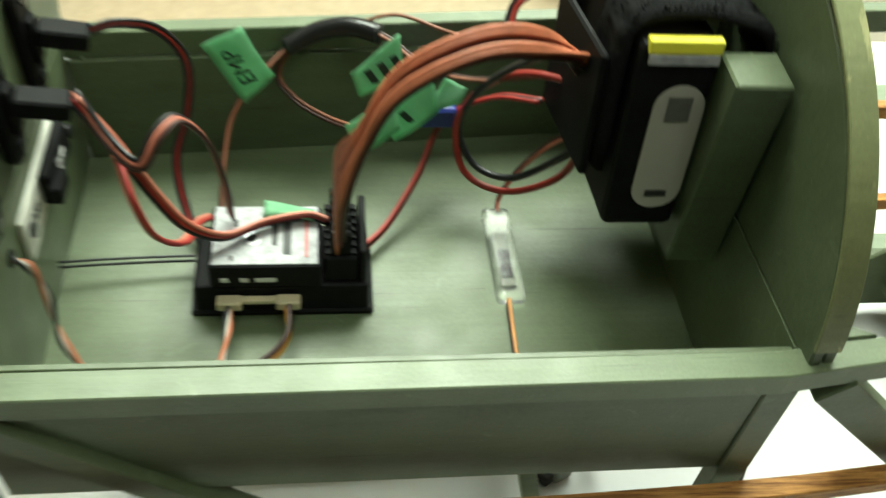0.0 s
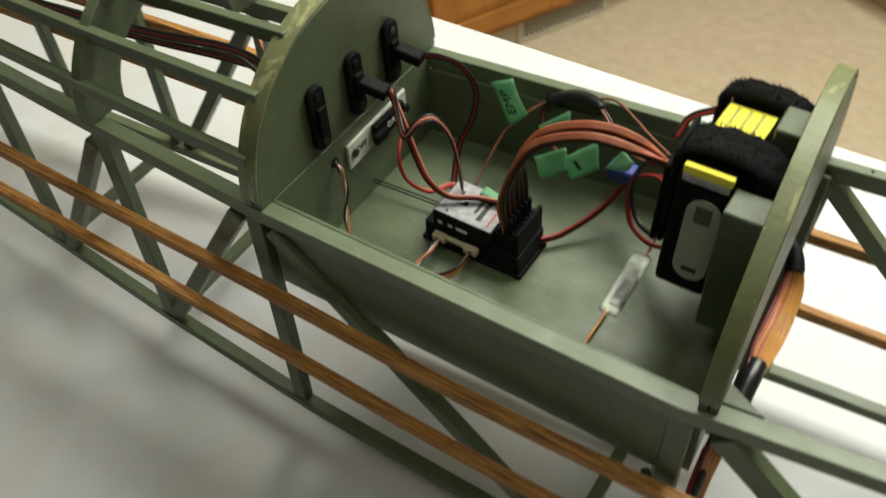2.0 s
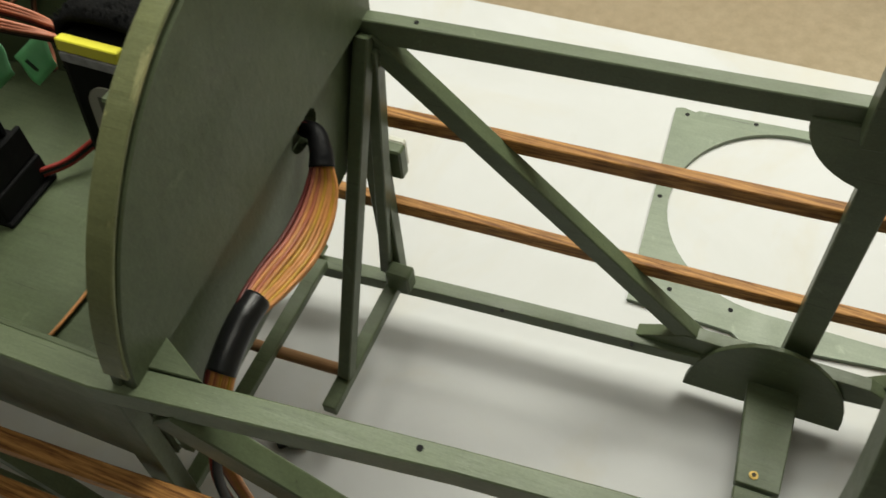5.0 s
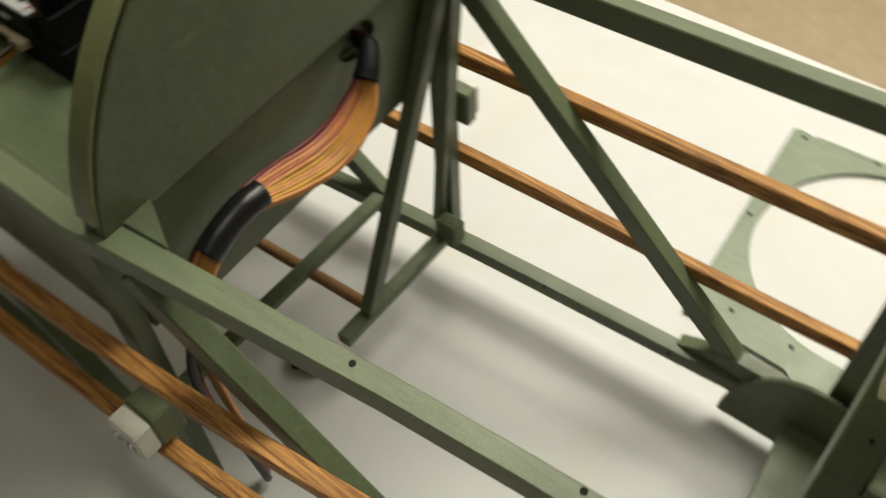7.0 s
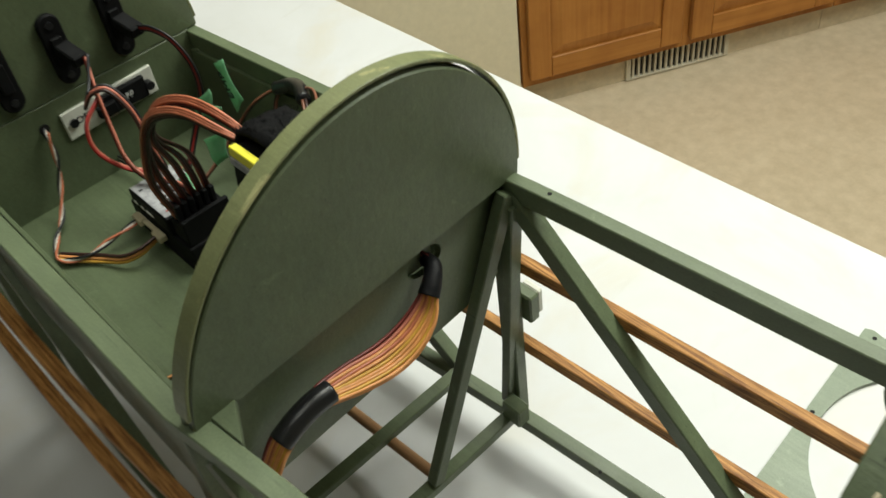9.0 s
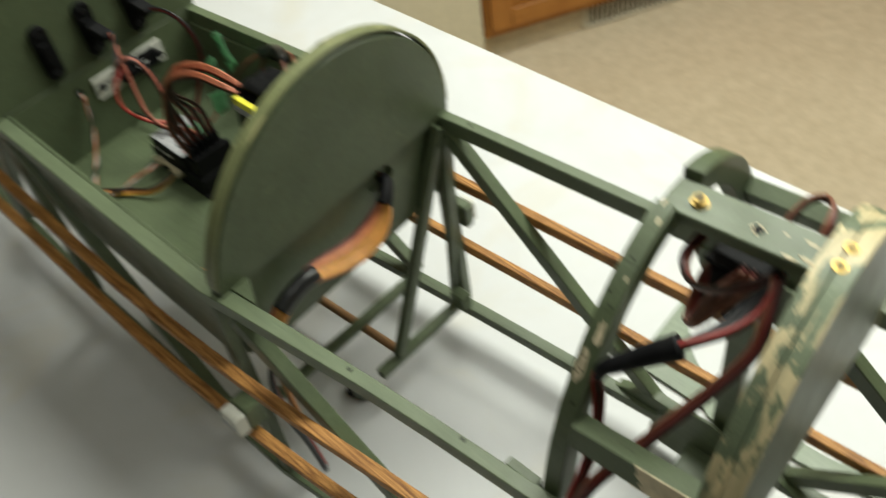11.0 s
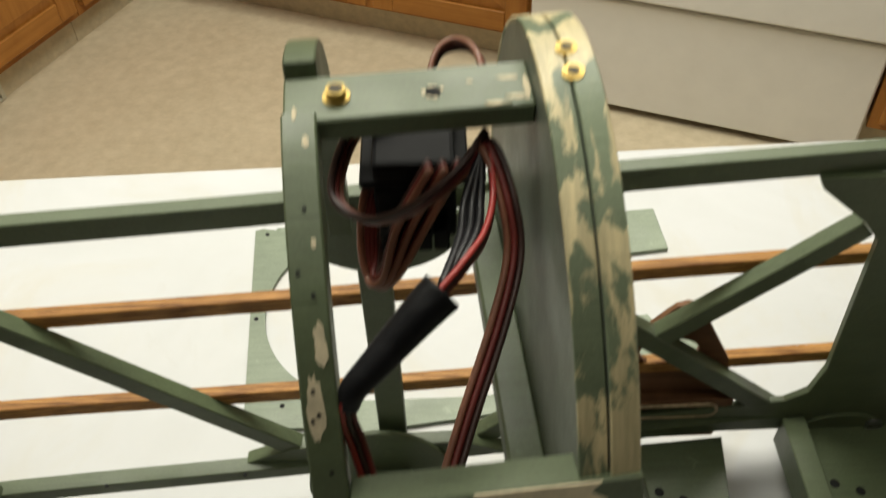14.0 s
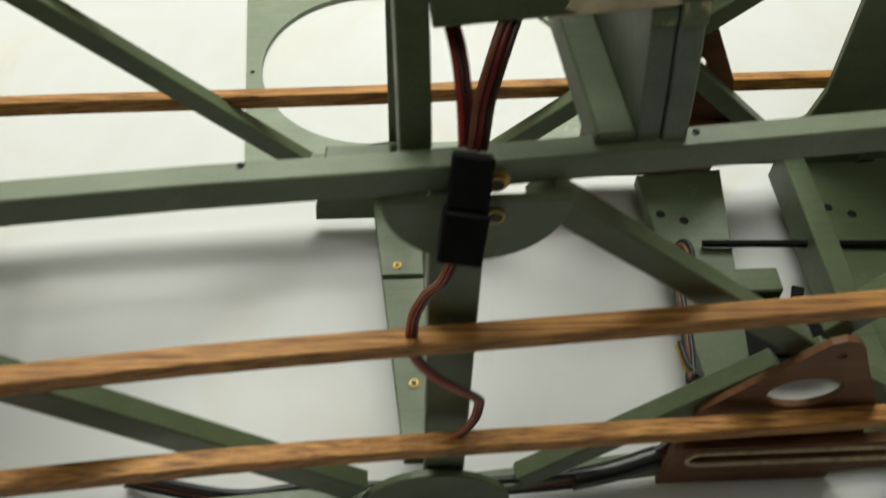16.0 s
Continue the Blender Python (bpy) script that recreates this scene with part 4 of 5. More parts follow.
foot = thing("wooden_block", "small grey-green wooden block with a dark end under the frame", "wood offcut")
foot.matrix_world = pose(-0.0175, 0.0765, TABLE_Z, 0, 0, 25)
part("body", box(-0.0050, 0.0075, -0.0065, 0.0065, 0.0, 0.0110, 0.0022, 2), GREEN_GREY, foot)
part("dark_end", moved(box(-0.0060, 0.0, -0.0050, 0.0050, 0.0, 0.0085, 0.001), pose(-0.0052, 0.0005, 0.0004, 0, 0, 12)), BLACK_MATT, foot)

# ---------------------------------------------------------------- radio bay
FLOOR = 0.157
LABEL = plain("silver_label", (0.33, 0.33, 0.34), 0.4, 0.0, 0.35, 260, 0.05, 0.2)
INK = plain("dark_ink", (0.02, 0.02, 0.02), 0.6)
PALE_INK = plain("pale_print", (0.62, 0.62, 0.60), 0.5)
RED_INK = plain("red_print", (0.35, 0.03, 0.03), 0.5)
CREAM_PLUG = plain("cream_plug", (0.52, 0.45, 0.30), 0.5)
TAPE = Mat("green_masking_tape")
TAPE_FINE = TAPE.noise(70, 4, 0.6)
TAPE_COLOUR = TAPE.ramp(TAPE_FINE, [(0.3, (0.21, 0.47, 0.26)), (0.75, (0.34, 0.62, 0.40))])
TAPE.colour(TAPE_COLOUR).set(rough=0.6, spec=0.3)
TAPE.bump(TAPE_FINE, 0.3, 0.0006)
THROUGH = TAPE.node("ShaderNodeBsdfTranslucent")
TAPE.link(TAPE_COLOUR, THROUGH.inputs["Color"])
TAPE_MIX = TAPE.node("ShaderNodeMixShader", Fac=0.45)
TAPE.link(TAPE.b.outputs[0], TAPE_MIX.inputs[1]), TAPE.link(THROUGH.outputs[0], TAPE_MIX.inputs[2])
TAPE.link(TAPE_MIX.outputs[0], TAPE.t.nodes["Material Output"].inputs["Surface"])
TAPE = TAPE.m
PEN = plain("marker_pen", (0.015, 0.03, 0.02), 0.6)
CLEAR = Mat("clear_shrink")
CLEAR.colour((0.85, 0.86, 0.84)).set(rough=0.14, Transmission_Weight=0.94, IOR=1.3)
CLEAR.bump(CLEAR.noise(300, 3, 0.6), 0.4, 0.0006)
CLEAR = CLEAR.m

rx = thing("radio_receiver", "black radio receiver with a silver label on the tray floor", "radio receiver")
part("base", box(-0.1865, -0.1220, 0.0665, 0.0975, FLOOR, FLOOR + 0.0165, 0.0012, 2), BLACK, rx)
part("foot_flange", box(-0.1885, -0.1200, 0.0655, 0.0985, FLOOR, FLOOR + 0.003, 0.0008), BLACK, rx)
case = part("case", box(-0.1800, -0.1395, 0.0660, 0.0965, FLOOR + 0.0167, FLOOR + 0.0285, 0.0012, 2), BLACK, rx)
part("label", box(-0.1788, -0.1408, 0.0670, 0.0955, FLOOR + 0.0286, FLOOR + 0.0290, 0.0001), LABEL, case, "silver printed label")
zt = FLOOR + 0.02905
part("screw_well", rod((-0.1648, 0.0795, zt - 0.0002), (-0.1648, 0.0795, zt + 0.0002), 0.0034, 20), STEEL, case)
part("screw_bore", rod((-0.1648, 0.0795, zt + 0.0001), (-0.1648, 0.0795, zt + 0.0004), 0.0019, 16), BLACK_MATT, case)
for x0, x1, y0, y1, mat in ((-0.1535, -0.1505, 0.0715, 0.0925, INK), (-0.1575, -0.1555, 0.076, 0.089, INK), (-0.1455, -0.1445, 0.070, 0.093, RED_INK), (-0.1720, -0.1700, 0.0855, 0.0885, INK), (-0.1725, -0.1712, 0.069, 0.071, INK)):
    part("print_bar", box(x0, x1, y0, y1, zt - 0.0001, zt + 0.0002, 0), mat, case)
socket = part("servo_socket_block", box(-0.1385, -0.1262, 0.0685, 0.0965, FLOOR + 0.0167, FLOOR + 0.0300, 0.0008), BLACK, rx)
for i in range(7):
    part("socket_rib", box(-0.1382, -0.1268, 0.0700 + i * 0.0037, 0.0708 + i * 0.0037, FLOOR + 0.0301, FLOOR + 0.0312, 0), BLACK, socket)
part("end_wall", box(-0.1258, -0.1232, 0.0680, 0.0970, FLOOR + 0.0167, FLOOR + 0.0340, 0.0006), BLACK, rx)
for x in (-0.1735, -0.1520):
    part("side_plug", box(x - 0.0045, x + 0.0045, 0.0610, 0.0658, FLOOR + 0.0090, FLOOR + 0.0135, 0.0006), CREAM_PLUG, rx, "cream connector plug")
part("side_rail", box(-0.170, -0.155, 0.0630, 0.0658, FLOOR + 0.0105, FLOOR + 0.0125, 0.0003), CREAM_PLUG, rx)
for x0, x1 in ((-0.176, -0.173), (-0.169, -0.166), (-0.1635, -0.156)):
    part("print_bar", box(x0, x1, 0.0656, 0.0659, FLOOR + 0.0205, FLOOR + 0.0225, 0), PALE_INK, rx)


def cable(name, points, wires, r, label, category="cable", side=None, group="", twist=0.0, per=8, spread=1.92):
    """Wires lying side by side along one line; each wire is a part."""
    ob = thing(name, label, category, group)
    n = len(wires)
    for i, mat in enumerate(wires):
        part("wire", tube(points, r, 8, ((i - (n - 1) / 2) * spread, 0), per, side, twist), mat, ob, "", True)
    return ob


def sleeve(points, r, mat, parent, name="sleeve", label="", taper=1.0, side=None):
    bm = tube(points, r, 12, (0, 0), 8, side, 0.0, taper)
    return part(name, bm, mat, parent, label, True)


def plug(place, direction, up, size, mat, parent, name="plug"):
    d, u = Vector(direction).normalized(), Vector(up)
    s = d.cross(u).normalized()
    u = s.cross(d).normalized()
    m = Matrix((( *s, 0), (*d, 0), (*u, 0), (0, 0, 0, 1))).transposed()
    m.translation = place
    return part(name, moved(box(-size[0] / 2, size[0] / 2, -size[1], 0, -size[2] / 2, size[2] / 2, 0.0006), m), mat, parent)


SERVO = (W_ORANGE, W_RED, W_BROWN)
SERVO_DARK = (W_UMBER, W_DARK_RED, W_BROWN)

# leads leaving the socket block, arching over to the battery side
LEADS = "servo leads from the receiver"
for i in range(6):
    y0 = 0.0715 + i * 0.0042
    lift = 0.0010 * (i % 3) + (0.0 if i < 3 else 0.0032)
    k = (0.48 if i < 3 else 0.74) + 0.035 * (i % 3)
    pts = [(-0.1325, y0, FLOOR + 0.030), (-0.1325, y0 - 0.002 - 0.008 * (1 - k), FLOOR + 0.058 + lift), (-0.1255, 0.0585 + 0.018 * k, 0.2420 + lift * 0.8), (-0.1140, 0.0610 + 0.020 * k, 0.2610 + lift), (-0.0900, 0.0650 + 0.022 * k, 0.2720 + lift * 0.8),
           (-0.0680, 0.0720 + 0.020 * k, 0.2690 + lift * 0.5), (-0.0500, 0.0850 + 0.014 * k, 0.2600 - 0.002 * i), (-0.0420, 0.100 + 0.010 * k, 0.2480 - 0.004 * i), (-0.0400, 0.118 + 0.006 * k, 0.236 - 0.004 * i)]
    ld = cable("servo_lead", pts, (W_ORANGE, W_DARK_RED, W_BROWN), 0.00085, "orange and brown three-wire servo lead arching over the tray", "cable", (0.6, 0.2, 0.8), LEADS)
    plug((-0.1325, y0, FLOOR + 0.0410), (0, 0.05, 1), (1, 0, 0), (0.0030, 0.010, 0.0078), BLACK, ld)


def tape_flag(name, corners, parent_label, group, text="", bars=0):
    """A folded tape flag: a thin, slightly bent quad with thickness."""
    a, b, c, d = (Vector(p) for p in corners)
    bm = bmesh.new()
    n = (b - a).cross(d - a).normalized()
    nu, nv = 8, 5
    for side in (0, 1):
        for i in range(nu + 1):
            for j in range(nv + 1):
                u, v = i / nu, j / nv
                p = a.lerp(b, u).lerp(d.lerp(c, u), v)
                bend = 0.0016 * math.sin(u * 3.0 + v * 1.7) + 0.0006 * math.sin(v * 6)
                bm.verts.new(p + n * (bend + 0.0003 * side))
    bm.verts.ensure_lookup_table()
    k = (nu + 1) * (nv + 1)
    def at(s, i, j):
        return bm.verts[s * k + i * (nv + 1) + j]
    for s in (0, 1):
        for i in range(nu):
            for j in range(nv):
                bm.faces.new((at(s, i, j), at(s, i + 1, j), at(s, i + 1, j + 1), at(s, i, j + 1)))
    for i in range(nu):
        bm.faces.new((at(0, i, 0), at(0, i + 1, 0), at(1, i + 1, 0), at(1, i, 0)))
        bm.faces.new((at(0, i, nv), at(0, i + 1, nv), at(1, i + 1, nv), at(1, i, nv)))
    for j in range(nv):
        bm.faces.new((at(0, 0, j), at(0, 0, j + 1), at(1, 0, j + 1), at(1, 0, j)))
        bm.faces.new((at(0, nu, j), at(0, nu, j + 1), at(1, nu, j + 1), at(1, nu, j)))
    flag = to_ob(name, bm, TAPE, None, "", True)
    tagged(flag, parent_label, "cable label", group)
    ux, uy = (b - a).normalized(), n.cross((b - a).normalized()).normalized()
    mid = (a + b + c + d) / 4
    m = Matrix(((*ux, 0), (*uy, 0), (*n, 0), (0, 0, 0, 1))).transposed()
    m.translation = mid + n * 0.0022
    if text:
        lettering("writing", text, 0.0095, m, PEN, flag)
    for q in range(bars):
        part("writing_bar", moved(box(-0.004 + q * 0.005, -0.0015 + q * 0.005, -0.003, 0.003, -0.0001, 0.0001, 0), m), PEN, flag)
    return flag


TAPES = "green tape labels on the leads"
tape_flag("tape_flag", [(-0.1570, 0.1390, 0.2140), (-0.1680, 0.1400, 0.2360), (-0.1840, 0.1390, 0.2260), (-0.1690, 0.1400, 0.2000)], "pale green masking tape flag with handwritten letters on a lead", TAPES, "EMP")
tape_flag("tape_flag", [(-0.1260, 0.0990, 0.2370), (-0.1110, 0.1000, 0.2470), (-0.1130, 0.1010, 0.2610), (-0.1290, 0.1000, 0.2470)], "green masking tape flag with a marker scrawl", TAPES, "", 3)
tape_flag("tape_flag", [(-0.1060, 0.0930, 0.2560), (-0.0940, 0.0920, 0.2580), (-0.0900, 0.0940, 0.2650), (-0.0990, 0.0940, 0.2640)], "narrow green masking tape flag with a marker scrawl", TAPES, "", 1)
tape_flag("tape_flag", [(-0.1120, 0.1080, 0.2080), (-0.0960, 0.1090, 0.2230), (-0.1000, 0.1100, 0.2380), (-0.1170, 0.1090, 0.2230)], "pale green masking tape flag with a marker scrawl", TAPES, "", 1)
tape_flag("tape_flag", [(-0.1260, 0.0990, 0.2090), (-0.1110, 0.1000, 0.2220), (-0.1140, 0.1010, 0.2350), (-0.1310, 0.1000, 0.2240)], "plain green masking tape flag on a lead", TAPES)
tape_flag("tape_flag", [(-0.0860, 0.1270, 0.2110), (-0.0830, 0.1280, 0.2180), (-0.0920, 0.1270, 0.2220), (-0.1000, 0.1270, 0.2070)], "plain green masking tape flag above the blue plug", TAPES)
tape_flag("tape_flag", [(-0.1610, 0.0885, 0.1872), (-0.1425, 0.0865, 0.1872), (-0.1420, 0.0935, 0.1880), (-0.1605, 0.0955, 0.1880)], "plain green masking tape strip lying on the receiver", TAPES)
blue = to_ob("blue_plug", box(-0.102, -0.085, 0.133, 0.144, 0.192, 0.202, 0.0012), W_BLUE)
tagged(blue, "dark blue plastic cable plug hanging in the tray", "plug")

# single lead with a sleeved joint behind the flags
temp = cable("sensor_lead", [(-0.1790, 0.099, FLOOR + 0.002), (-0.1800, 0.120, 0.168), (-0.1760, 0.142, 0.188), (-0.1640, 0.150, 0.204), (-0.1500, 0.160, 0.214), (-0.1320, 0.160, 0.222), (-0.1150, 0.152, 0.224), (-0.098, 0.140, 0.218), (-0.080, 0.128, 0.222), (-0.058, 0.118, 0.232)],
             (W_BROWN, W_UMBER), 0.0009, "thin brown sensor lead with a black sleeve")
sleeve([(-0.1530, 0.1585, 0.2125), (-0.1400, 0.1610, 0.2190), (-0.1270, 0.1580, 0.2235), (-0.1160, 0.1525, 0.2242)], 0.0040, BLACK_GLOSS, temp, "sleeve", "glossy black heat-shrink sleeve")
cable("sensor_lead", [(-0.152, 0.160, 0.213), (-0.157, 0.157, 0.200), (-0.150, 0.150, 0.193), (-0.138, 0.140, 0.192), (-0.125, 0.128, 0.196)], (W_UMBER, W_BROWN), 0.0008, "thin brown lead curling behind the tape labels")
cable("sensor_lead", [(-0.128, 0.159, 0.223), (-0.110, 0.156, 0.231), (-0.092, 0.145, 0.232), (-0.078, 0.132, 0.236), (-0.060, 0.118, 0.240)], (W_UMBER,), 0.0008, "thin brown lead over the tray")

# charge sockets and switch on former A
CH = "charge sockets on the former"
FX = -0.2384
for y, wired in ((0.0452, False), (0.0795, True), (0.1150, True)):
    sock = thing("charge_socket", "black oval charge socket screwed to the green former", "charge socket", CH)
    h, w = 0.0215, 0.0065
    out = [(y + w * math.cos(radians(d)), 0.2470 + (h - w) + w * math.sin(radians(d))) for d in range(0, 181, 15)] + [(y + w * math.cos(radians(d)), 0.2470 - (h - w) + w * math.sin(radians(d))) for d in range(180, 361, 15)]
    part("plate", prism(out, "x", FX, FX + 0.004, 0.0008), BLACK, sock)
    for k in (-1, 1):
        part("screw", rod((FX + 0.0038, y, 0.2470 + k * 0.0155), (FX + 0.0050, y, 0.2470 + k * 0.0155), 0.0022, 14), BLACK_GLOSS, sock)
    part("socket_body", box(FX + 0.004, FX + 0.0062, y - 0.0032, y + 0.0032, 0.2385, 0.2555, 0.0005), BLACK, sock)
    if wired:
        part("plug", moved(box(0, 0.0165, -0.0045, 0.0045, -0.0035, 0.0035, 0.0008), pose(FX + 0.0058, y + 0.001, 0.2490, 0, 12, 8)), BLACK, sock, "black plug pushed into the socket")

switch = thing("power_switch", "cream switch plate with a black slider on the former", "switch")
sw = [(0.0640, 0.1925), (0.1245, 0.1945), (0.1245, 0.2125), (0.0640, 0.2105)]
part("plate", prism(sw, "x", FX, FX + 0.0022, 0.0005), WHITE_PLASTIC, switch, "cream metal switch plate")
part("slider_body", box(FX + 0.0023, FX + 0.0060, 0.0865, 0.1170, 0.1965, 0.2105, 0.0008), BLACK, switch)
part("slider_knob", box(FX + 0.0061, FX + 0.0100, 0.0830, 0.0950, 0.2000, 0.2075, 0.0008), BLACK, switch)
for y in (0.0695, 0.1190):
    part("screw", rod((FX + 0.0020, y, 0.2025), (FX + 0.0038 if y < 0.1 else FX + 0.0068, y, 0.2025), 0.0027, 14), BLACK_GLOSS, switch)
lettering("writing", "OFF", 0.0060, Matrix(((0, 0, 1, FX + 0.0024), (1, 0, 0, 0.0765), (0, 1, 0, 0.2025), (0, 0, 0, 1))), INK, switch)
lettering("writing", "OFF", 0.0055, Matrix(((0, 0, 1, FX + 0.0062), (1, 0, 0, 0.1030), (0, 1, 0, 0.2035), (0, 0, 0, 1))), PALE_INK, switch)

# leads from the two plugs
c1 = cable("switch_lead", [(-0.2165, 0.0850, 0.2465), (-0.2060, 0.0800, 0.2330), (-0.1950, 0.0760, 0.2120), (-0.1860, 0.0740, 0.1990), (-0.1740, 0.0760, 0.1910), (-0.1600, 0.0840, 0.1895), (-0.1450, 0.0880, 0.1890), (-0.1370, 0.0860, 0.1880)], (W_BLACK, W_RED, W_SALMON), 0.0009, "black, red and salmon power lead from a charge socket")
cable("switch_lead", [(-0.2165, 0.0870, 0.2475), (-0.2070, 0.0780, 0.2360), (-0.1965, 0.0690, 0.2330), (-0.1900, 0.0730, 0.2420), (-0.1840, 0.0800, 0.2430), (-0.1770, 0.0850, 0.2290), (-0.1730, 0.0860, 0.2080), (-0.1725, 0.0880, 0.1890)], (W_BROWN, W_SALMON, W_BLACK), 0.0009, "brown looped lead beside the receiver")
c2 = cable("switch_lead", [(-0.2165, 0.1195, 0.2475), (-0.2080, 0.1230, 0.2480), (-0.1960, 0.1270, 0.2430), (-0.1880, 0.1300, 0.2270), (-0.1900, 0.1290, 0.2050), (-0.1960, 0.1220, 0.1850), (-0.1930, 0.1100, 0.1690), (-0.1870, 0.0985, 0.1620)], (W_BLACK, W_RED, W_BLACK), 0.0007, "black and red lead curving down from a charge socket")
cable("switch_lead", [(-0.2060, 0.0800, 0.2280), (-0.2000, 0.0660, 0.2200), (-0.1950, 0.0640, 0.2050), (-0.1890, 0.0760, 0.1880), (-0.1860, 0.0940, 0.1790), (-0.1820, 0.1000, 0.1760)], (W_SALMON, W_RED), 0.0010, "salmon and red lead dropping beside the receiver")

# lead out of the small hole, along the tray to the receiver's side plugs
part("lead_hole", rod((FX - 0.0004, 0.0535, 0.2065), (FX + 0.0003, 0.0535, 0.2065), 0.0032, 14), BLACK_MATT, fus)
cable("servo_lead", [(-0.2384, 0.0535, 0.2065), (-0.2330, 0.0520, 0.2030), (-0.2300, 0.0500, 0.1900), (-0.2280, 0.0440, 0.1740), (-0.2180, 0.0350, 0.1630), (-0.2050, 0.0240, 0.1610), (-0.1900, 0.0180, 0.1605), (-0.1780, 0.0280, 0.1620), (-0.1740, 0.0450, 0.1660), (-0.1735, 0.0612, 0.1680)], (W_ORANGE, W_PALE, W_BLACK), 0.0008, "twisted orange, white and black lead crossing the tray floor", "cable", None, LEADS, 26.0, 12, 1.3)
cable("servo_lead", [(-0.1520, 0.0612, 0.1680), (-0.1520, 0.0500, 0.1660), (-0.1580, 0.0420, 0.1630), (-0.1700, 0.0350, 0.1610), (-0.1820, 0.0260, 0.1608), (-0.1920, 0.0190, 0.1608)], (W_YELLOW, W_TAN, W_BROWN), 0.0010, "tan and brown lead looping from the receiver", "cable", None, LEADS, 2.0)
cable("antenna_wire", [(-0.1885, 0.0890, 0.1640), (-0.2050, 0.0880, 0.1645), (-0.2250, 0.0865, 0.1650), (-0.2380, 0.0850, 0.1655)], (W_BLACK, W_BLACK), 0.00055, "two thin black aerial wires along the tray", spread=4.5)
cable("power_lead", [(-0.1232, 0.0930, 0.1640), (-0.1130, 0.1050, 0.1650), (-0.1000, 0.1240, 0.1740), (-0.0920, 0.1380, 0.1860), (-0.0840, 0.1400, 0.1960), (-0.0700, 0.1300, 0.2120), (-0.0560, 0.1180, 0.2200)], (W_RED, W_BLACK, W_RED), 0.0010, "red and black power lead from the receiver")
cable("power_lead", [(-0.0430, 0.1000, 0.2560), (-0.0580, 0.1050, 0.2520), (-0.0700, 0.1180, 0.2350), (-0.0800, 0.1280, 0.2140), (-0.0840, 0.1300, 0.1940), (-0.0760, 0.1240, 0.1800), (-0.0620, 0.1150, 0.1820), (-0.0480, 0.1060, 0.2010), (-0.0410, 0.1010, 0.2150)], (W_BLACK,), 0.0015, "thick black battery lead in a loop")
cable("power_lead", [(-0.0430, 0.0990, 0.2420), (-0.0640, 0.1180, 0.2330), (-0.0780, 0.1280, 0.2170), (-0.0850, 0.1300, 0.1960), (-0.0800, 0.1240, 0.1760), (-0.0630, 0.1150, 0.1740), (-0.0460, 0.1060, 0.1910), (-0.0400, 0.1020, 0.2140)], (W_RED,), 0.0015, "thick red battery lead in a loop")
cable("power_lead", [(-0.0460, 0.1450, 0.2600), (-0.0520, 0.1500, 0.2520), (-0.0640, 0.1500, 0.2420), (-0.0680, 0.1420, 0.2320)], (W_RED, W_BLACK), 0.0012, "short red and black lead behind the battery")

# satellite unit in clear sleeve
sat = thing("satellite_receiver", "small satellite receiver wrapped in clear shrink sleeve", "receiver")
part("board", moved(box(-0.0030, 0.0030, -0.017, 0.012, 0.0012, 0.0026, 0.0003), pose(-0.0660, 0.0925, FLOOR, 0, 0, 1)), plain("circuit_board", (0.07, 0.075, 0.045), 0.5), sat, "dull grey circuit board")
part("chip", moved(box(-0.0024, 0.0024, -0.013, 0.002, 0.0027, 0.0036, 0.0003), pose(-0.0660, 0.0925, FLOOR, 0, 0, 1)), BLACK, sat)
part("sleeve", moved(box(-0.0058, 0.0058, -0.0245, 0.0245, 0.0002, 0.0058, 0.0018, 2), pose(-0.0660, 0.0925, FLOOR, 0, 0, 1)), CLEAR, sat, "clear shrink sleeve").visible_shadow = False
cable("servo_lead", [(-0.0668, 0.0695, 0.1595), (-0.0670, 0.0560, 0.1590), (-0.0675, 0.0400, 0.1588), (-0.0690, 0.0250, 0.1588), (-0.0720, 0.0080, 0.1588)], (W_BROWN, W_TAN), 0.0008, "thin brown lead from the satellite unit", "cable", None, LEADS)
cable("servo_lead", [(-0.0655, 0.1160, 0.1595), (-0.0640, 0.1220, 0.1640), (-0.0600, 0.1180, 0.1820), (-0.0540, 0.1080, 0.2050), (-0.0480, 0.1040, 0.2150)], (W_BROWN, W_SALMON), 0.0008, "thin brown lead from the satellite unit", "cable", None, LEADS)

# ---------------------------------------------------------------- battery pack, strapped to blocks on former B
YELLOW = plain("yellow_label", (0.78, 0.72, 0.05), 0.45, 0, 0.06, 60, 0.05)
GREY_LABEL = plain("grey_label", (0.36, 0.35, 0.30), 0.5, 0, 0.06, 60, 0.05)


def felt(name):
    m = Mat(name)
    n = m.noise(1400, 4, 0.7)
    m.colour(m.ramp(n, [(0.3, (0.004, 0.004, 0.004)), (0.75, (0.022, 0.022, 0.023))])).set(rough=0.95, spec=0.1)
    m.bump(n, 1.0, 0.0012)
    return m.m


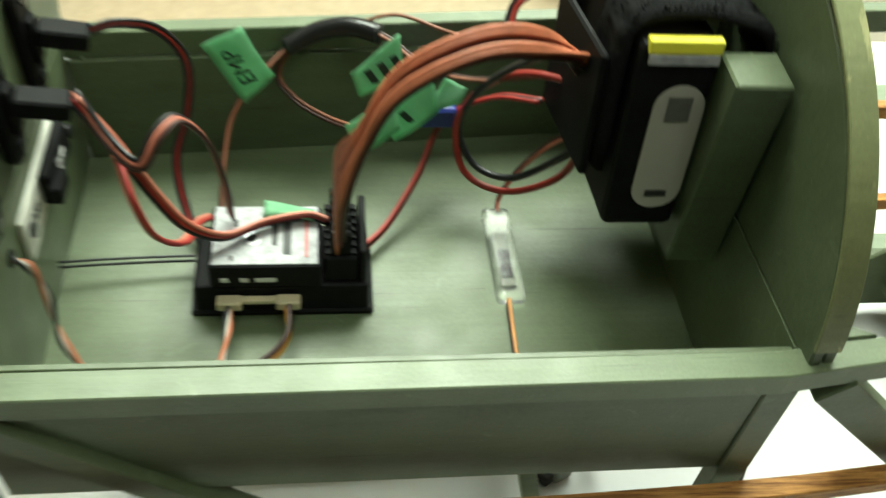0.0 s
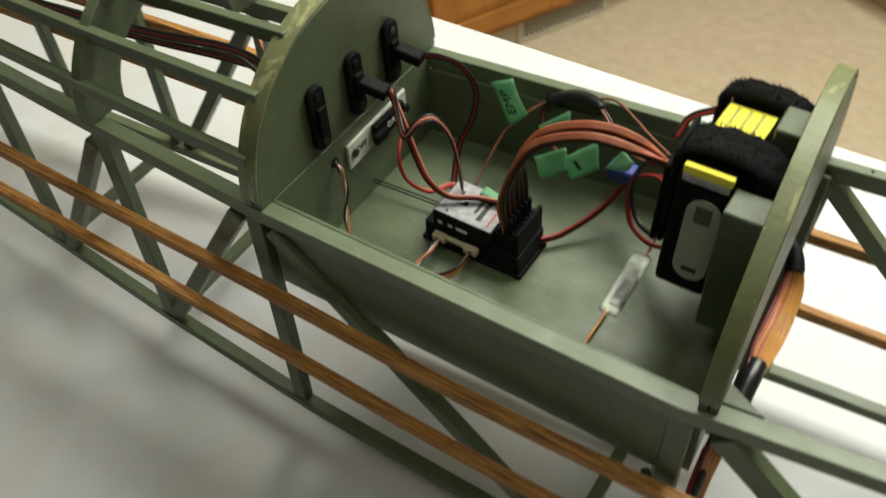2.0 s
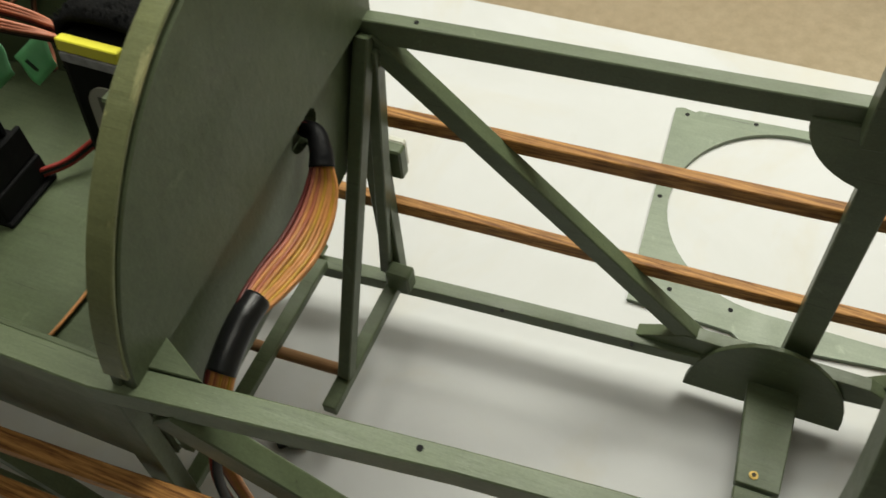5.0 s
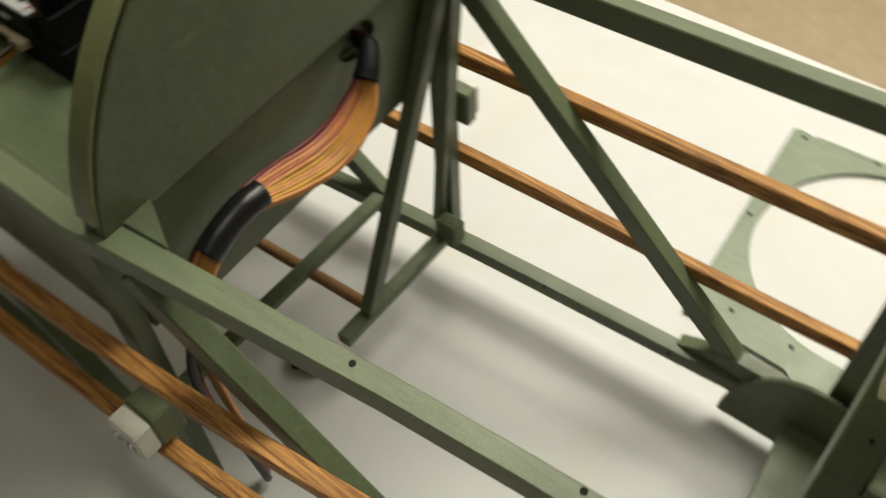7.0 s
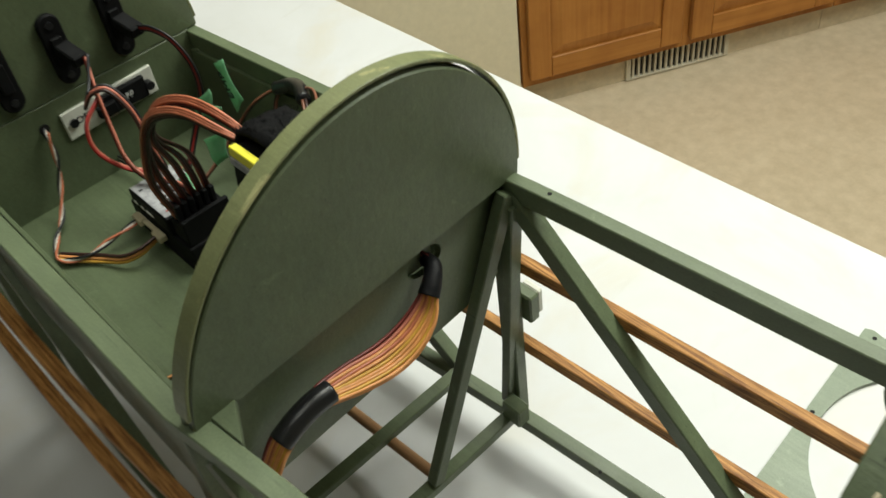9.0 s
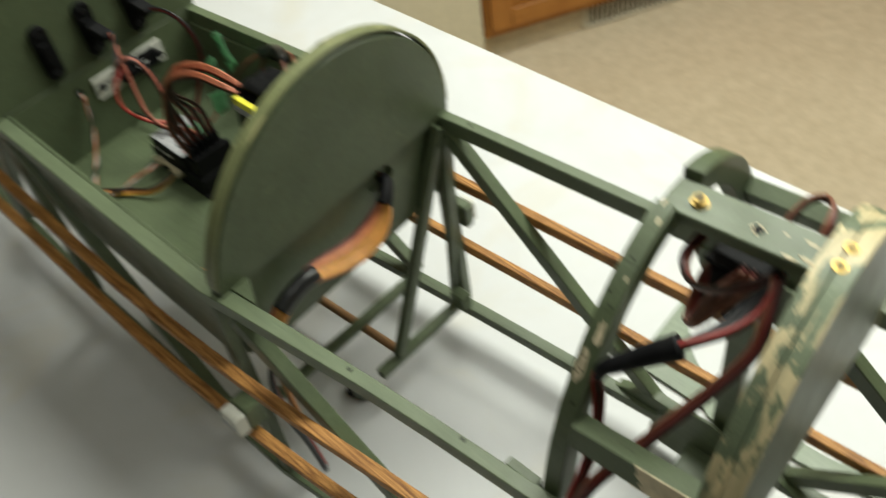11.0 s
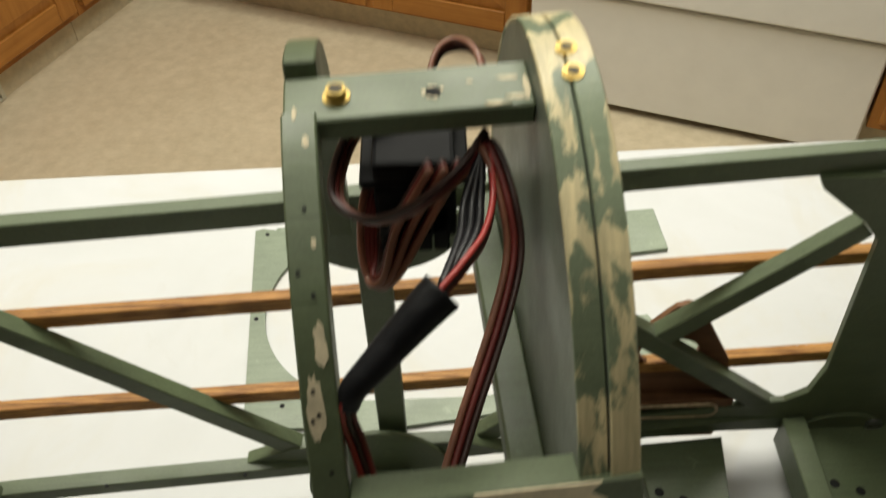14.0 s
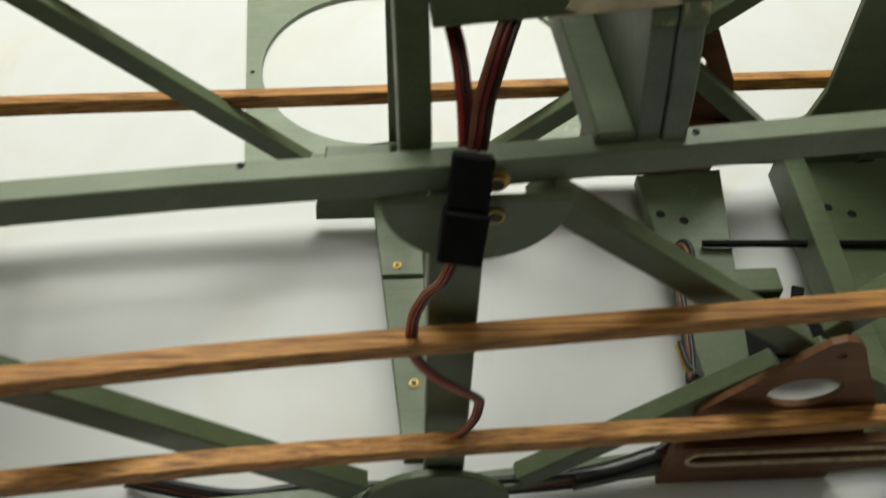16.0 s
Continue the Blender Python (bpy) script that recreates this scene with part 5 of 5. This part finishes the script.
FELT = felt("black_hook_and_loop_strap")
pack = thing("battery_pack", "black battery pack with yellow and grey labels standing in the tray", "battery")
pack.matrix_world = pose(0, 0.0725, 0.2800, -8.0, 0, 0) @ Matrix.Translation((0, -0.0725, -0.2800))
part("body", box(-0.0425, -0.0165, 0.0715, 0.1480, 0.2100, 0.2815, 0.003, 2), BLACK, pack)
part("top_label", box(-0.0407, -0.0168, 0.1030, 0.1335, 0.2816, 0.2822, 0.0001), YELLOW, pack, "yellow printed label")
for i in range(3):
    part("print_bar", box(-0.0362 + i * 0.0062, -0.0345 + i * 0.0062, 0.1050, 0.1315, 0.28225, 0.28235, 0), plain("olive_print", (0.30, 0.29, 0.05), 0.6), pack)
part("edge_label", box(-0.0405, -0.0170, 0.0706, 0.0745, 0.2780, 0.2826, 0.0004), YELLOW, pack, "yellow label strip over the edge")
part("silver_edge", box(-0.0400, -0.0175, 0.0702, 0.0713, 0.2745, 0.2778, 0.0002), LABEL, pack)
lab = [(-0.0262 + 0.0085 * math.cos(radians(d)), 0.2590 + 0.0080 * math.sin(radians(d))) for d in range(0, 181, 15)] + [(-0.0262 + 0.0085 * math.cos(radians(d)), 0.2270 + 0.0080 * math.sin(radians(d))) for d in range(180, 361, 15)]
part("front_label", prism(lab, "y", 0.0708, 0.0714, 0), GREY_LABEL, pack, "rounded grey label")
part("print_bar", box(-0.0302, -0.0222, 0.0705, 0.0707, 0.2540, 0.2630, 0), plain("dark_grey_print", (0.09, 0.09, 0.08), 0.6), pack)
part("print_bar", box(-0.0300, -0.0225, 0.0705, 0.0707, 0.2240, 0.2265, 0), INK, pack)


def strap(name, y0, y1, ob):
    """A fuzzy strap running over the pack's top and down its sides."""
    t = 0.0038
    path = [(-0.0442, 0.2300), (-0.0442, 0.2740), (-0.0430, 0.2815), (-0.0390, 0.2850), (-0.0290, 0.2865), (-0.0180, 0.2860), (-0.0080, 0.2835), (-0.0010, 0.2790), (0.0012, 0.2700)]
    bm = bmesh.new()
    nv = 9
    rows = []
    rng = random.Random(len(name) + int(y0 * 1000))
    fine = smooth_path([(x, 0, z) for x, z in path], 4)
    for i, p in enumerate(fine):
        q0, q1 = fine[max(i - 1, 0)], fine[min(i + 1, len(fine) - 1)]
        d = (q1 - q0).normalized()
        nrm = Vector((-d.z, 0, d.x))
        for layer in (0, 1):
            rows.append([bm.verts.new(Vector((p.x, y0 + (y1 - y0) * j / nv, p.z)) + nrm * (t * layer * (0.75 + 0.5 * rng.random()) * (1 if 0 < j < nv else 0.45)) ) for j in range(nv + 1)])
    for i in range(0, len(rows) - 2, 2):
        for j in range(nv):
            bm.faces.new((rows[i][j], rows[i][j + 1], rows[i + 2][j + 1], rows[i + 2][j]))
            bm.faces.new((rows[i + 1][j], rows[i + 1][j + 1], rows[i + 3][j + 1], rows[i + 3][j]))
        for j in (0, nv):
            bm.faces.new((rows[i][j], rows[i + 1][j], rows[i + 3][j], rows[i + 2][j]))
    for i in (0, len(rows) - 2):
        for j in range(nv):
            bm.faces.new((rows[i][j], rows[i][j + 1], rows[i + 1][j + 1], rows[i + 1][j]))
    band = part(name, bm, FELT, ob, "fuzzy black hook-and-loop strap", True)
    fuzz = bmesh.new()
    for _ in range(1500):
        i = rng.randrange(1, len(fine) - 1)
        p, d = fine[i], (fine[i + 1] - fine[i - 1]).normalized()
        nrm = Vector((-d.z, 0, d.x))
        c = Vector((p.x, rng.uniform(y0 - 0.0003, y1 + 0.0003), p.z)) + d * rng.uniform(-0.001, 0.001) + nrm * t * 0.75
        tip = c + nrm * rng.uniform(0.0010, 0.0024) + Vector((rng.uniform(-1, 1), rng.uniform(-1, 1), rng.uniform(-1, 1))) * 0.0009
        e = Vector((rng.uniform(-1, 1), rng.uniform(-1, 1), rng.uniform(-1, 1))) * 0.00028
        a, b, q = fuzz.verts.new(c + e), fuzz.verts.new(c - e), fuzz.verts.new(tip)
        f = fuzz.verts.new(c + nrm.cross(e))
        fuzz.faces.new((a, b, q)), fuzz.faces.new((b, f, q)), fuzz.faces.new((f, a, q))
    part("fuzz", fuzz, FELT, band, "short frayed black fibres")
    return band


strap("strap", 0.0770, 0.1020, pack)
strap("strap", 0.1345, 0.1500, pack)
part("clip_panel", moved(box(-0.0028, 0.0, 0.0, 0.050, 0.0, 0.046, 0.0008), pose(-0.0485, 0.0800, 0.2260, 0, 0, 4)), BLACK, pack)
part("support_block", box(-0.0160, 0.0026, 0.0570, 0.0745, 0.1970, 0.2770, 0.0008), GREEN, fus, "upright green wooden block")
part("support_block", box(-0.0135, 0.0006, 0.1120, 0.1320, 0.1970, 0.2840, 0.0008), GREEN, fus, "upright green wooden block")

# ---------------------------------------------------------------- bundle of leads in front of B
bundle = thing("wire_bundle", "thick bundle of orange and yellow servo leads under the former", "cable bundle")
P0 = [(-0.0030, 0.1260, 0.2030), (0.0090, 0.1255, 0.2035), (0.0145, 0.1175, 0.1990), (0.0172, 0.1110, 0.1915), (0.0180, 0.0990, 0.1845), (0.0182, 0.0840, 0.1830), (0.0182, 0.0665, 0.1868), (0.0185, 0.0520, 0.1910),
      (0.0185, 0.0440, 0.1910), (0.0185, 0.0340, 0.1885), (0.0185, 0.0245, 0.1840), (0.0180, 0.0175, 0.1750), (0.0175, 0.0120, 0.1650), (0.0165, 0.0090, 0.1400), (0.0160, 0.0095, 0.1000), (0.015, 0.012, 0.07)]
GAP = [0.0006, 0.0007, 0.0010, 0.0014, 0.0016, 0.0016, 0.0015, 0.0011, 0.0009, 0.0009, 0.0011, 0.0011, 0.0009, 0.0008, 0.0008, 0.0008]
rng = random.Random(7)
cols = [W_DARK_RED, W_SALMON, W_TAN, W_ORANGE, W_TAN, W_YELLOW, W_TAN, W_TAN, W_YELLOW, W_TAN, W_BROWN, W_SALMON, W_TAN, W_YELLOW, W_TAN, W_YELLOW, W_TAN, W_YELLOW, W_TAN, W_TAN]
for i, mat in enumerate(cols):
    row, col_ = divmod(i, 10)
    pts = []
    for p, gap in zip(P0, GAP):
        across = (col_ - 4.5 + 0.5 * row) * gap + rng.uniform(-0.0003, 0.0003)
        deep = (row - 0.5) * 0.0017 + rng.uniform(-0.0003, 0.0003)
        pts.append(Vector(p) + Vector((across * 0.8 - deep * 0.6, 0, -across * 0.6 - deep * 0.8)))
    part("wire", tube(pts, 0.00092, 7, (0, 0), 6), mat, bundle, "", True)
sleeve([(0.0030, 0.1262, 0.2035), (0.0090, 0.1250, 0.2032), (0.0135, 0.1195, 0.2000), (0.0155, 0.1150, 0.1965)], 0.0036, BLACK_SOFT, bundle, "sleeve", "black taped collar", 1.5)
sleeve([(0.0186, 0.0535, 0.1908), (0.0186, 0.0440, 0.1910), (0.0186, 0.0340, 0.1885), (0.0186, 0.0250, 0.1842)], 0.0057, BLACK_GLOSS, bundle, "sleeve", "glossy black shrink sleeve")
cable("power_lead", [(0.0150, 0.016, 0.16), (0.0150, 0.004, 0.135), (0.0170, 0.002, 0.100), (0.0130, 0.009, 0.055), (0.0110, 0.014, 0.004)], (W_RED, W_BLACK), 0.0020, "red and black lead hanging beside the post")

# ---------------------------------------------------------------- leads in the cabin frame
big = [(0.2378, 0.0165, 0.2245), (0.2385, 0.0190, 0.2300), (0.2395, 0.0215, 0.2380), (0.243, 0.027, 0.249), (0.248, 0.038, 0.257), (0.2555, 0.056, 0.268), (0.264, 0.075, 0.280), (0.269, 0.090, 0.290), (0.268, 0.100, 0.300), (0.264, 0.112, 0.308), (0.260, 0.116, 0.306)]
cable("servo_lead", big, SERVO_DARK, 0.00100, "thick brown, red and orange lead hanging through the cabin frame", "cable", (1, 0, 0), "leads in the cabin frame")
cable("servo_lead", [(0.2635, 0.1180, 0.3080), (0.2560, 0.1080, 0.3040), (0.2450, 0.1045, 0.2960), (0.2320, 0.1070, 0.2880), (0.2225, 0.1150, 0.2860), (0.2205, 0.1230, 0.2890), (0.2260, 0.1330, 0.2980), (0.2380, 0.1420, 0.3020)], SERVO_DARK, 0.0011, "brown lead looped round inside the cabin frame", "cable", (0, 0, 1), "leads in the cabin frame")
cable("servo_lead", [(0.2490, 0.1400, 0.2920), (0.2482, 0.1500, 0.3000), (0.2508, 0.1600, 0.3050), (0.2560, 0.1645, 0.3060), (0.2615, 0.1600, 0.3075), (0.2645, 0.1500, 0.3065), (0.2640, 0.1400, 0.2980)], SERVO_DARK, 0.0010, "brown lead looped above the crossbar", "cable", (0, 1, 0), "leads in the cabin frame")
for i in range(3):
    o = i * 0.0042
    cable("servo_lead", [(0.2560 - o, 0.1180, 0.2980), (0.2460 - o, 0.1140, 0.2800), (0.2370 - o * 0.5, 0.1100, 0.2640), (0.2310 - o * 0.2, 0.1120, 0.2580 + o * 0.2), (0.2280 + o * 0.3, 0.1180, 0.2640), (0.2300 + o * 0.3, 0.1260, 0.2800), (0.2380, 0.1320, 0.2940)], SERVO_DARK, 0.0012, "brown folded lead bundled in the cabin frame", "cable", (0, 1, 0), "leads in the cabin frame")
split = cable("servo_lead", [(0.2640, 0.1120, 0.3060), (0.2640, 0.1000, 0.3010), (0.2610, 0.0870, 0.3010), (0.2560, 0.0770, 0.3020), (0.2496, 0.0685, 0.3010), (0.2388, 0.0606, 0.2940), (0.2279, 0.0520, 0.2860), (0.2258, 0.0500, 0.2780), (0.2270, 0.0500, 0.2660), (0.2300, 0.0440, 0.2520), (0.2330, 0.0350, 0.2440), (0.2345, 0.0250, 0.2350), (0.2350, 0.0175, 0.2250)], (W_DARK_RED, W_BROWN, W_RED), 0.0009, "red leads gathered into a long black sleeve", "cable", (0, 0, 1), "leads in the cabin frame")
sleeve([(0.2500, 0.0690, 0.3012), (0.2445, 0.0648, 0.2980), (0.2388, 0.0606, 0.2940), (0.2330, 0.0560, 0.2900), (0.2279, 0.0522, 0.2862), (0.2262, 0.0508, 0.2815)], 0.0056, BLACK_SOFT, split, "sleeve", "long black shrink sleeve", 0.5)
for i in range(3):
    cable("servo_lead", [(0.2620, 0.1140, 0.3070), (0.2610 - i * 0.002, 0.1030, 0.2990), (0.2590 - i * 0.002, 0.0900, 0.2980), (0.2500, 0.0700, 0.3005 + i * 0.001)], (W_BLACK,), 0.0012, "black lead joining the long sleeve", "cable", None, "leads in the cabin frame")
unit = thing("servo_unit", "black servo unit mounted behind the crossbar", "servo")
part("body", box(0.231, 0.255, 0.121, 0.147, 0.266, 0.2855, 0.0015, 2), BLACK, unit)
part("flange", box(0.227, 0.259, 0.122, 0.146, 0.2858, 0.2888, 0.0006), BLACK, unit)
part("lid", box(0.231, 0.255, 0.121, 0.147, 0.2890, 0.2960, 0.0015, 2), BLACK, unit)
for k in range(4):
    part("plug", box(0.2325 + k * 0.0052, 0.2370 + k * 0.0052, 0.1135, 0.1208, 0.268, 0.276, 0.0006), BLACK, unit)
conn = thing("connector_pair", "pair of black plugs joined end to end over the longeron", "connector")
plug((0.2370, 0.0155, 0.2240), (0.14, 0.557, 0.818), (0, -0.818, 0.557), (0.0112, 0.0150, 0.0062), BLACK, conn, "socket")
plug((0.2349, 0.0068, 0.2115), (0.16, 0.50, 0.84), (0, -0.84, 0.50), (0.0124, 0.0150, 0.0074), BLACK, conn, "plug")
cable("servo_lead", [(0.2315, 0.0000, 0.1990), (0.2285, -0.0005, 0.1890), (0.2245, 0.0040, 0.1770), (0.2205, 0.0070, 0.1600), (0.2205, 0.0060, 0.1420), (0.2265, 0.0040, 0.1310), (0.2360, 0.0035, 0.1210), (0.2430, 0.0045, 0.1120), (0.2440, 0.0060, 0.1030), (0.2425, 0.0050, 0.0950), (0.2380, 0.0040, 0.0870), (0.2310, 0.0040, 0.0790), (0.2240, 0.0050, 0.0740)], SERVO, 0.00070, "thin lead running down from the connector past the post", "cable", (1, 0, 0), "leads in the cabin frame")

# ---------------------------------------------------------------- nose: servo, pushrod, leads
servo = thing("servo", "black servo bolted beside a small green block under the nose floor", "servo")
part("body", box(0.384, 0.426, 0.072, 0.1090, TABLE_Z, 0.0140, 0.0012, 2), BLACK, servo)
part("flange", box(0.380, 0.432, 0.076, 0.1085, 0.0141, 0.0165, 0.0008), BLACK, servo)
part("arm", joined(rod((0.4185, 0.1000, 0.0165), (0.4185, 0.1000, 0.0205), 0.006), moved(box(-0.004, 0.011, -0.003, 0.003, 0, 0.003, 0.0006), pose(0.4185, 0.1030, 0.0190, 0, 0, 70))), BLACK, servo)
for k in range(3):
    part("print_bar", box(0.3950 + k * 0.0026, 0.3962 + k * 0.0026, 0.0930, 0.1000, 0.0166, 0.0168, 0), PALE_INK, servo)
part("servo_block", box(0.3860, 0.4150, 0.1120, 0.1270, TABLE_Z, 0.0204, 0.0008), GREEN, fus, "small green wooden block")
pr = to_ob("pushrod", rod((0.3780, 0.1410, 0.0240), (0.60, 0.1310, 0.0265), 0.0020, 12), BLACK)
tagged(pr, "straight black control pushrod above the nose floor", "pushrod")
cable("servo_lead", [(0.378, 0.096, 0.008), (0.370, 0.100, 0.014), (0.366, 0.112, 0.024), (0.3655, 0.130, 0.031), (0.363, 0.136, 0.029), (0.360, 0.126, 0.025), (0.359, 0.108, 0.022), (0.357, 0.080, 0.0225), (0.354, 0.060, 0.0225)], (W_BLACK, W_UMBER, W_BLACK), 0.0013, "black and brown lead curling beside the nose servo", "cable", None, "nose leads")
cable("servo_lead", [(0.376, 0.086, 0.010), (0.382, 0.070, 0.0185), (0.378, 0.058, 0.0235), (0.364, 0.056, 0.0235), (0.354, 0.066, 0.0235), (0.352, 0.080, 0.0235)], (W_YELLOW, W_BLACK), 0.0014, "yellow and black lead beside the nose servo", "cable", None, "nose leads")
low_lead = cable("power_lead", [(0.09, 0.03, 0.004), (0.14, 0.0165, 0.009), (0.172, 0.017, 0.011), (0.22, 0.016, 0.012), (0.29, 0.017, 0.012), (0.33, 0.025, 0.014), (0.352, 0.040, 0.0235), (0.358, 0.055, 0.0235)], (W_BLACK, W_DARK_RED, W_BLACK), 0.0018, "dark leads lying along the bottom of the frame", "cable", None, "nose leads")
sleeve([(0.292, 0.0173, 0.012), (0.311, 0.0205, 0.0126), (0.333, 0.0258, 0.0148)], 0.0050, BLACK_GLOSS, low_lead, "sleeve", "black taped sleeve")

# ---------------------------------------------------------------- leads running back through the tail frame
for pts in ([(-0.2455, 0.062, 0.205), (-0.29, 0.078, 0.226), (-0.34, 0.088, 0.228), (-0.42, 0.088, 0.214), (-0.52, 0.084, 0.205), (-0.66, 0.082, 0.200)],
            [(-0.2455, 0.075, 0.204), (-0.30, 0.094, 0.214), (-0.36, 0.100, 0.206), (-0.44, 0.098, 0.196), (-0.55, 0.090, 0.190), (-0.68, 0.085, 0.188)],
            [(-0.2455, 0.070, 0.198), (-0.275, 0.072, 0.178), (-0.30, 0.086, 0.190), (-0.35, 0.096, 0.214), (-0.46, 0.092, 0.206), (-0.64, 0.08, 0.196)]):
    cable("tail_lead", pts, (W_BROWN, W_RED, W_BLACK), 0.0012, "dark red and brown lead running through the tail frame", "cable", (0, 0, 1), "tail leads")
cable("tail_lead", [(-0.2505, 0.040, 0.212), (-0.262, 0.046, 0.226), (-0.276, 0.056, 0.246), (-0.292, 0.068, 0.262), (-0.318, 0.080, 0.262), (-0.350, 0.090, 0.250), (-0.40, 0.094, 0.236), (-0.48, 0.092, 0.225)], (W_BLACK, W_ORANGE), 0.0010, "twisted black and orange lead in the tail frame", "cable", None, "tail leads", 40.0, 14, 1.1)
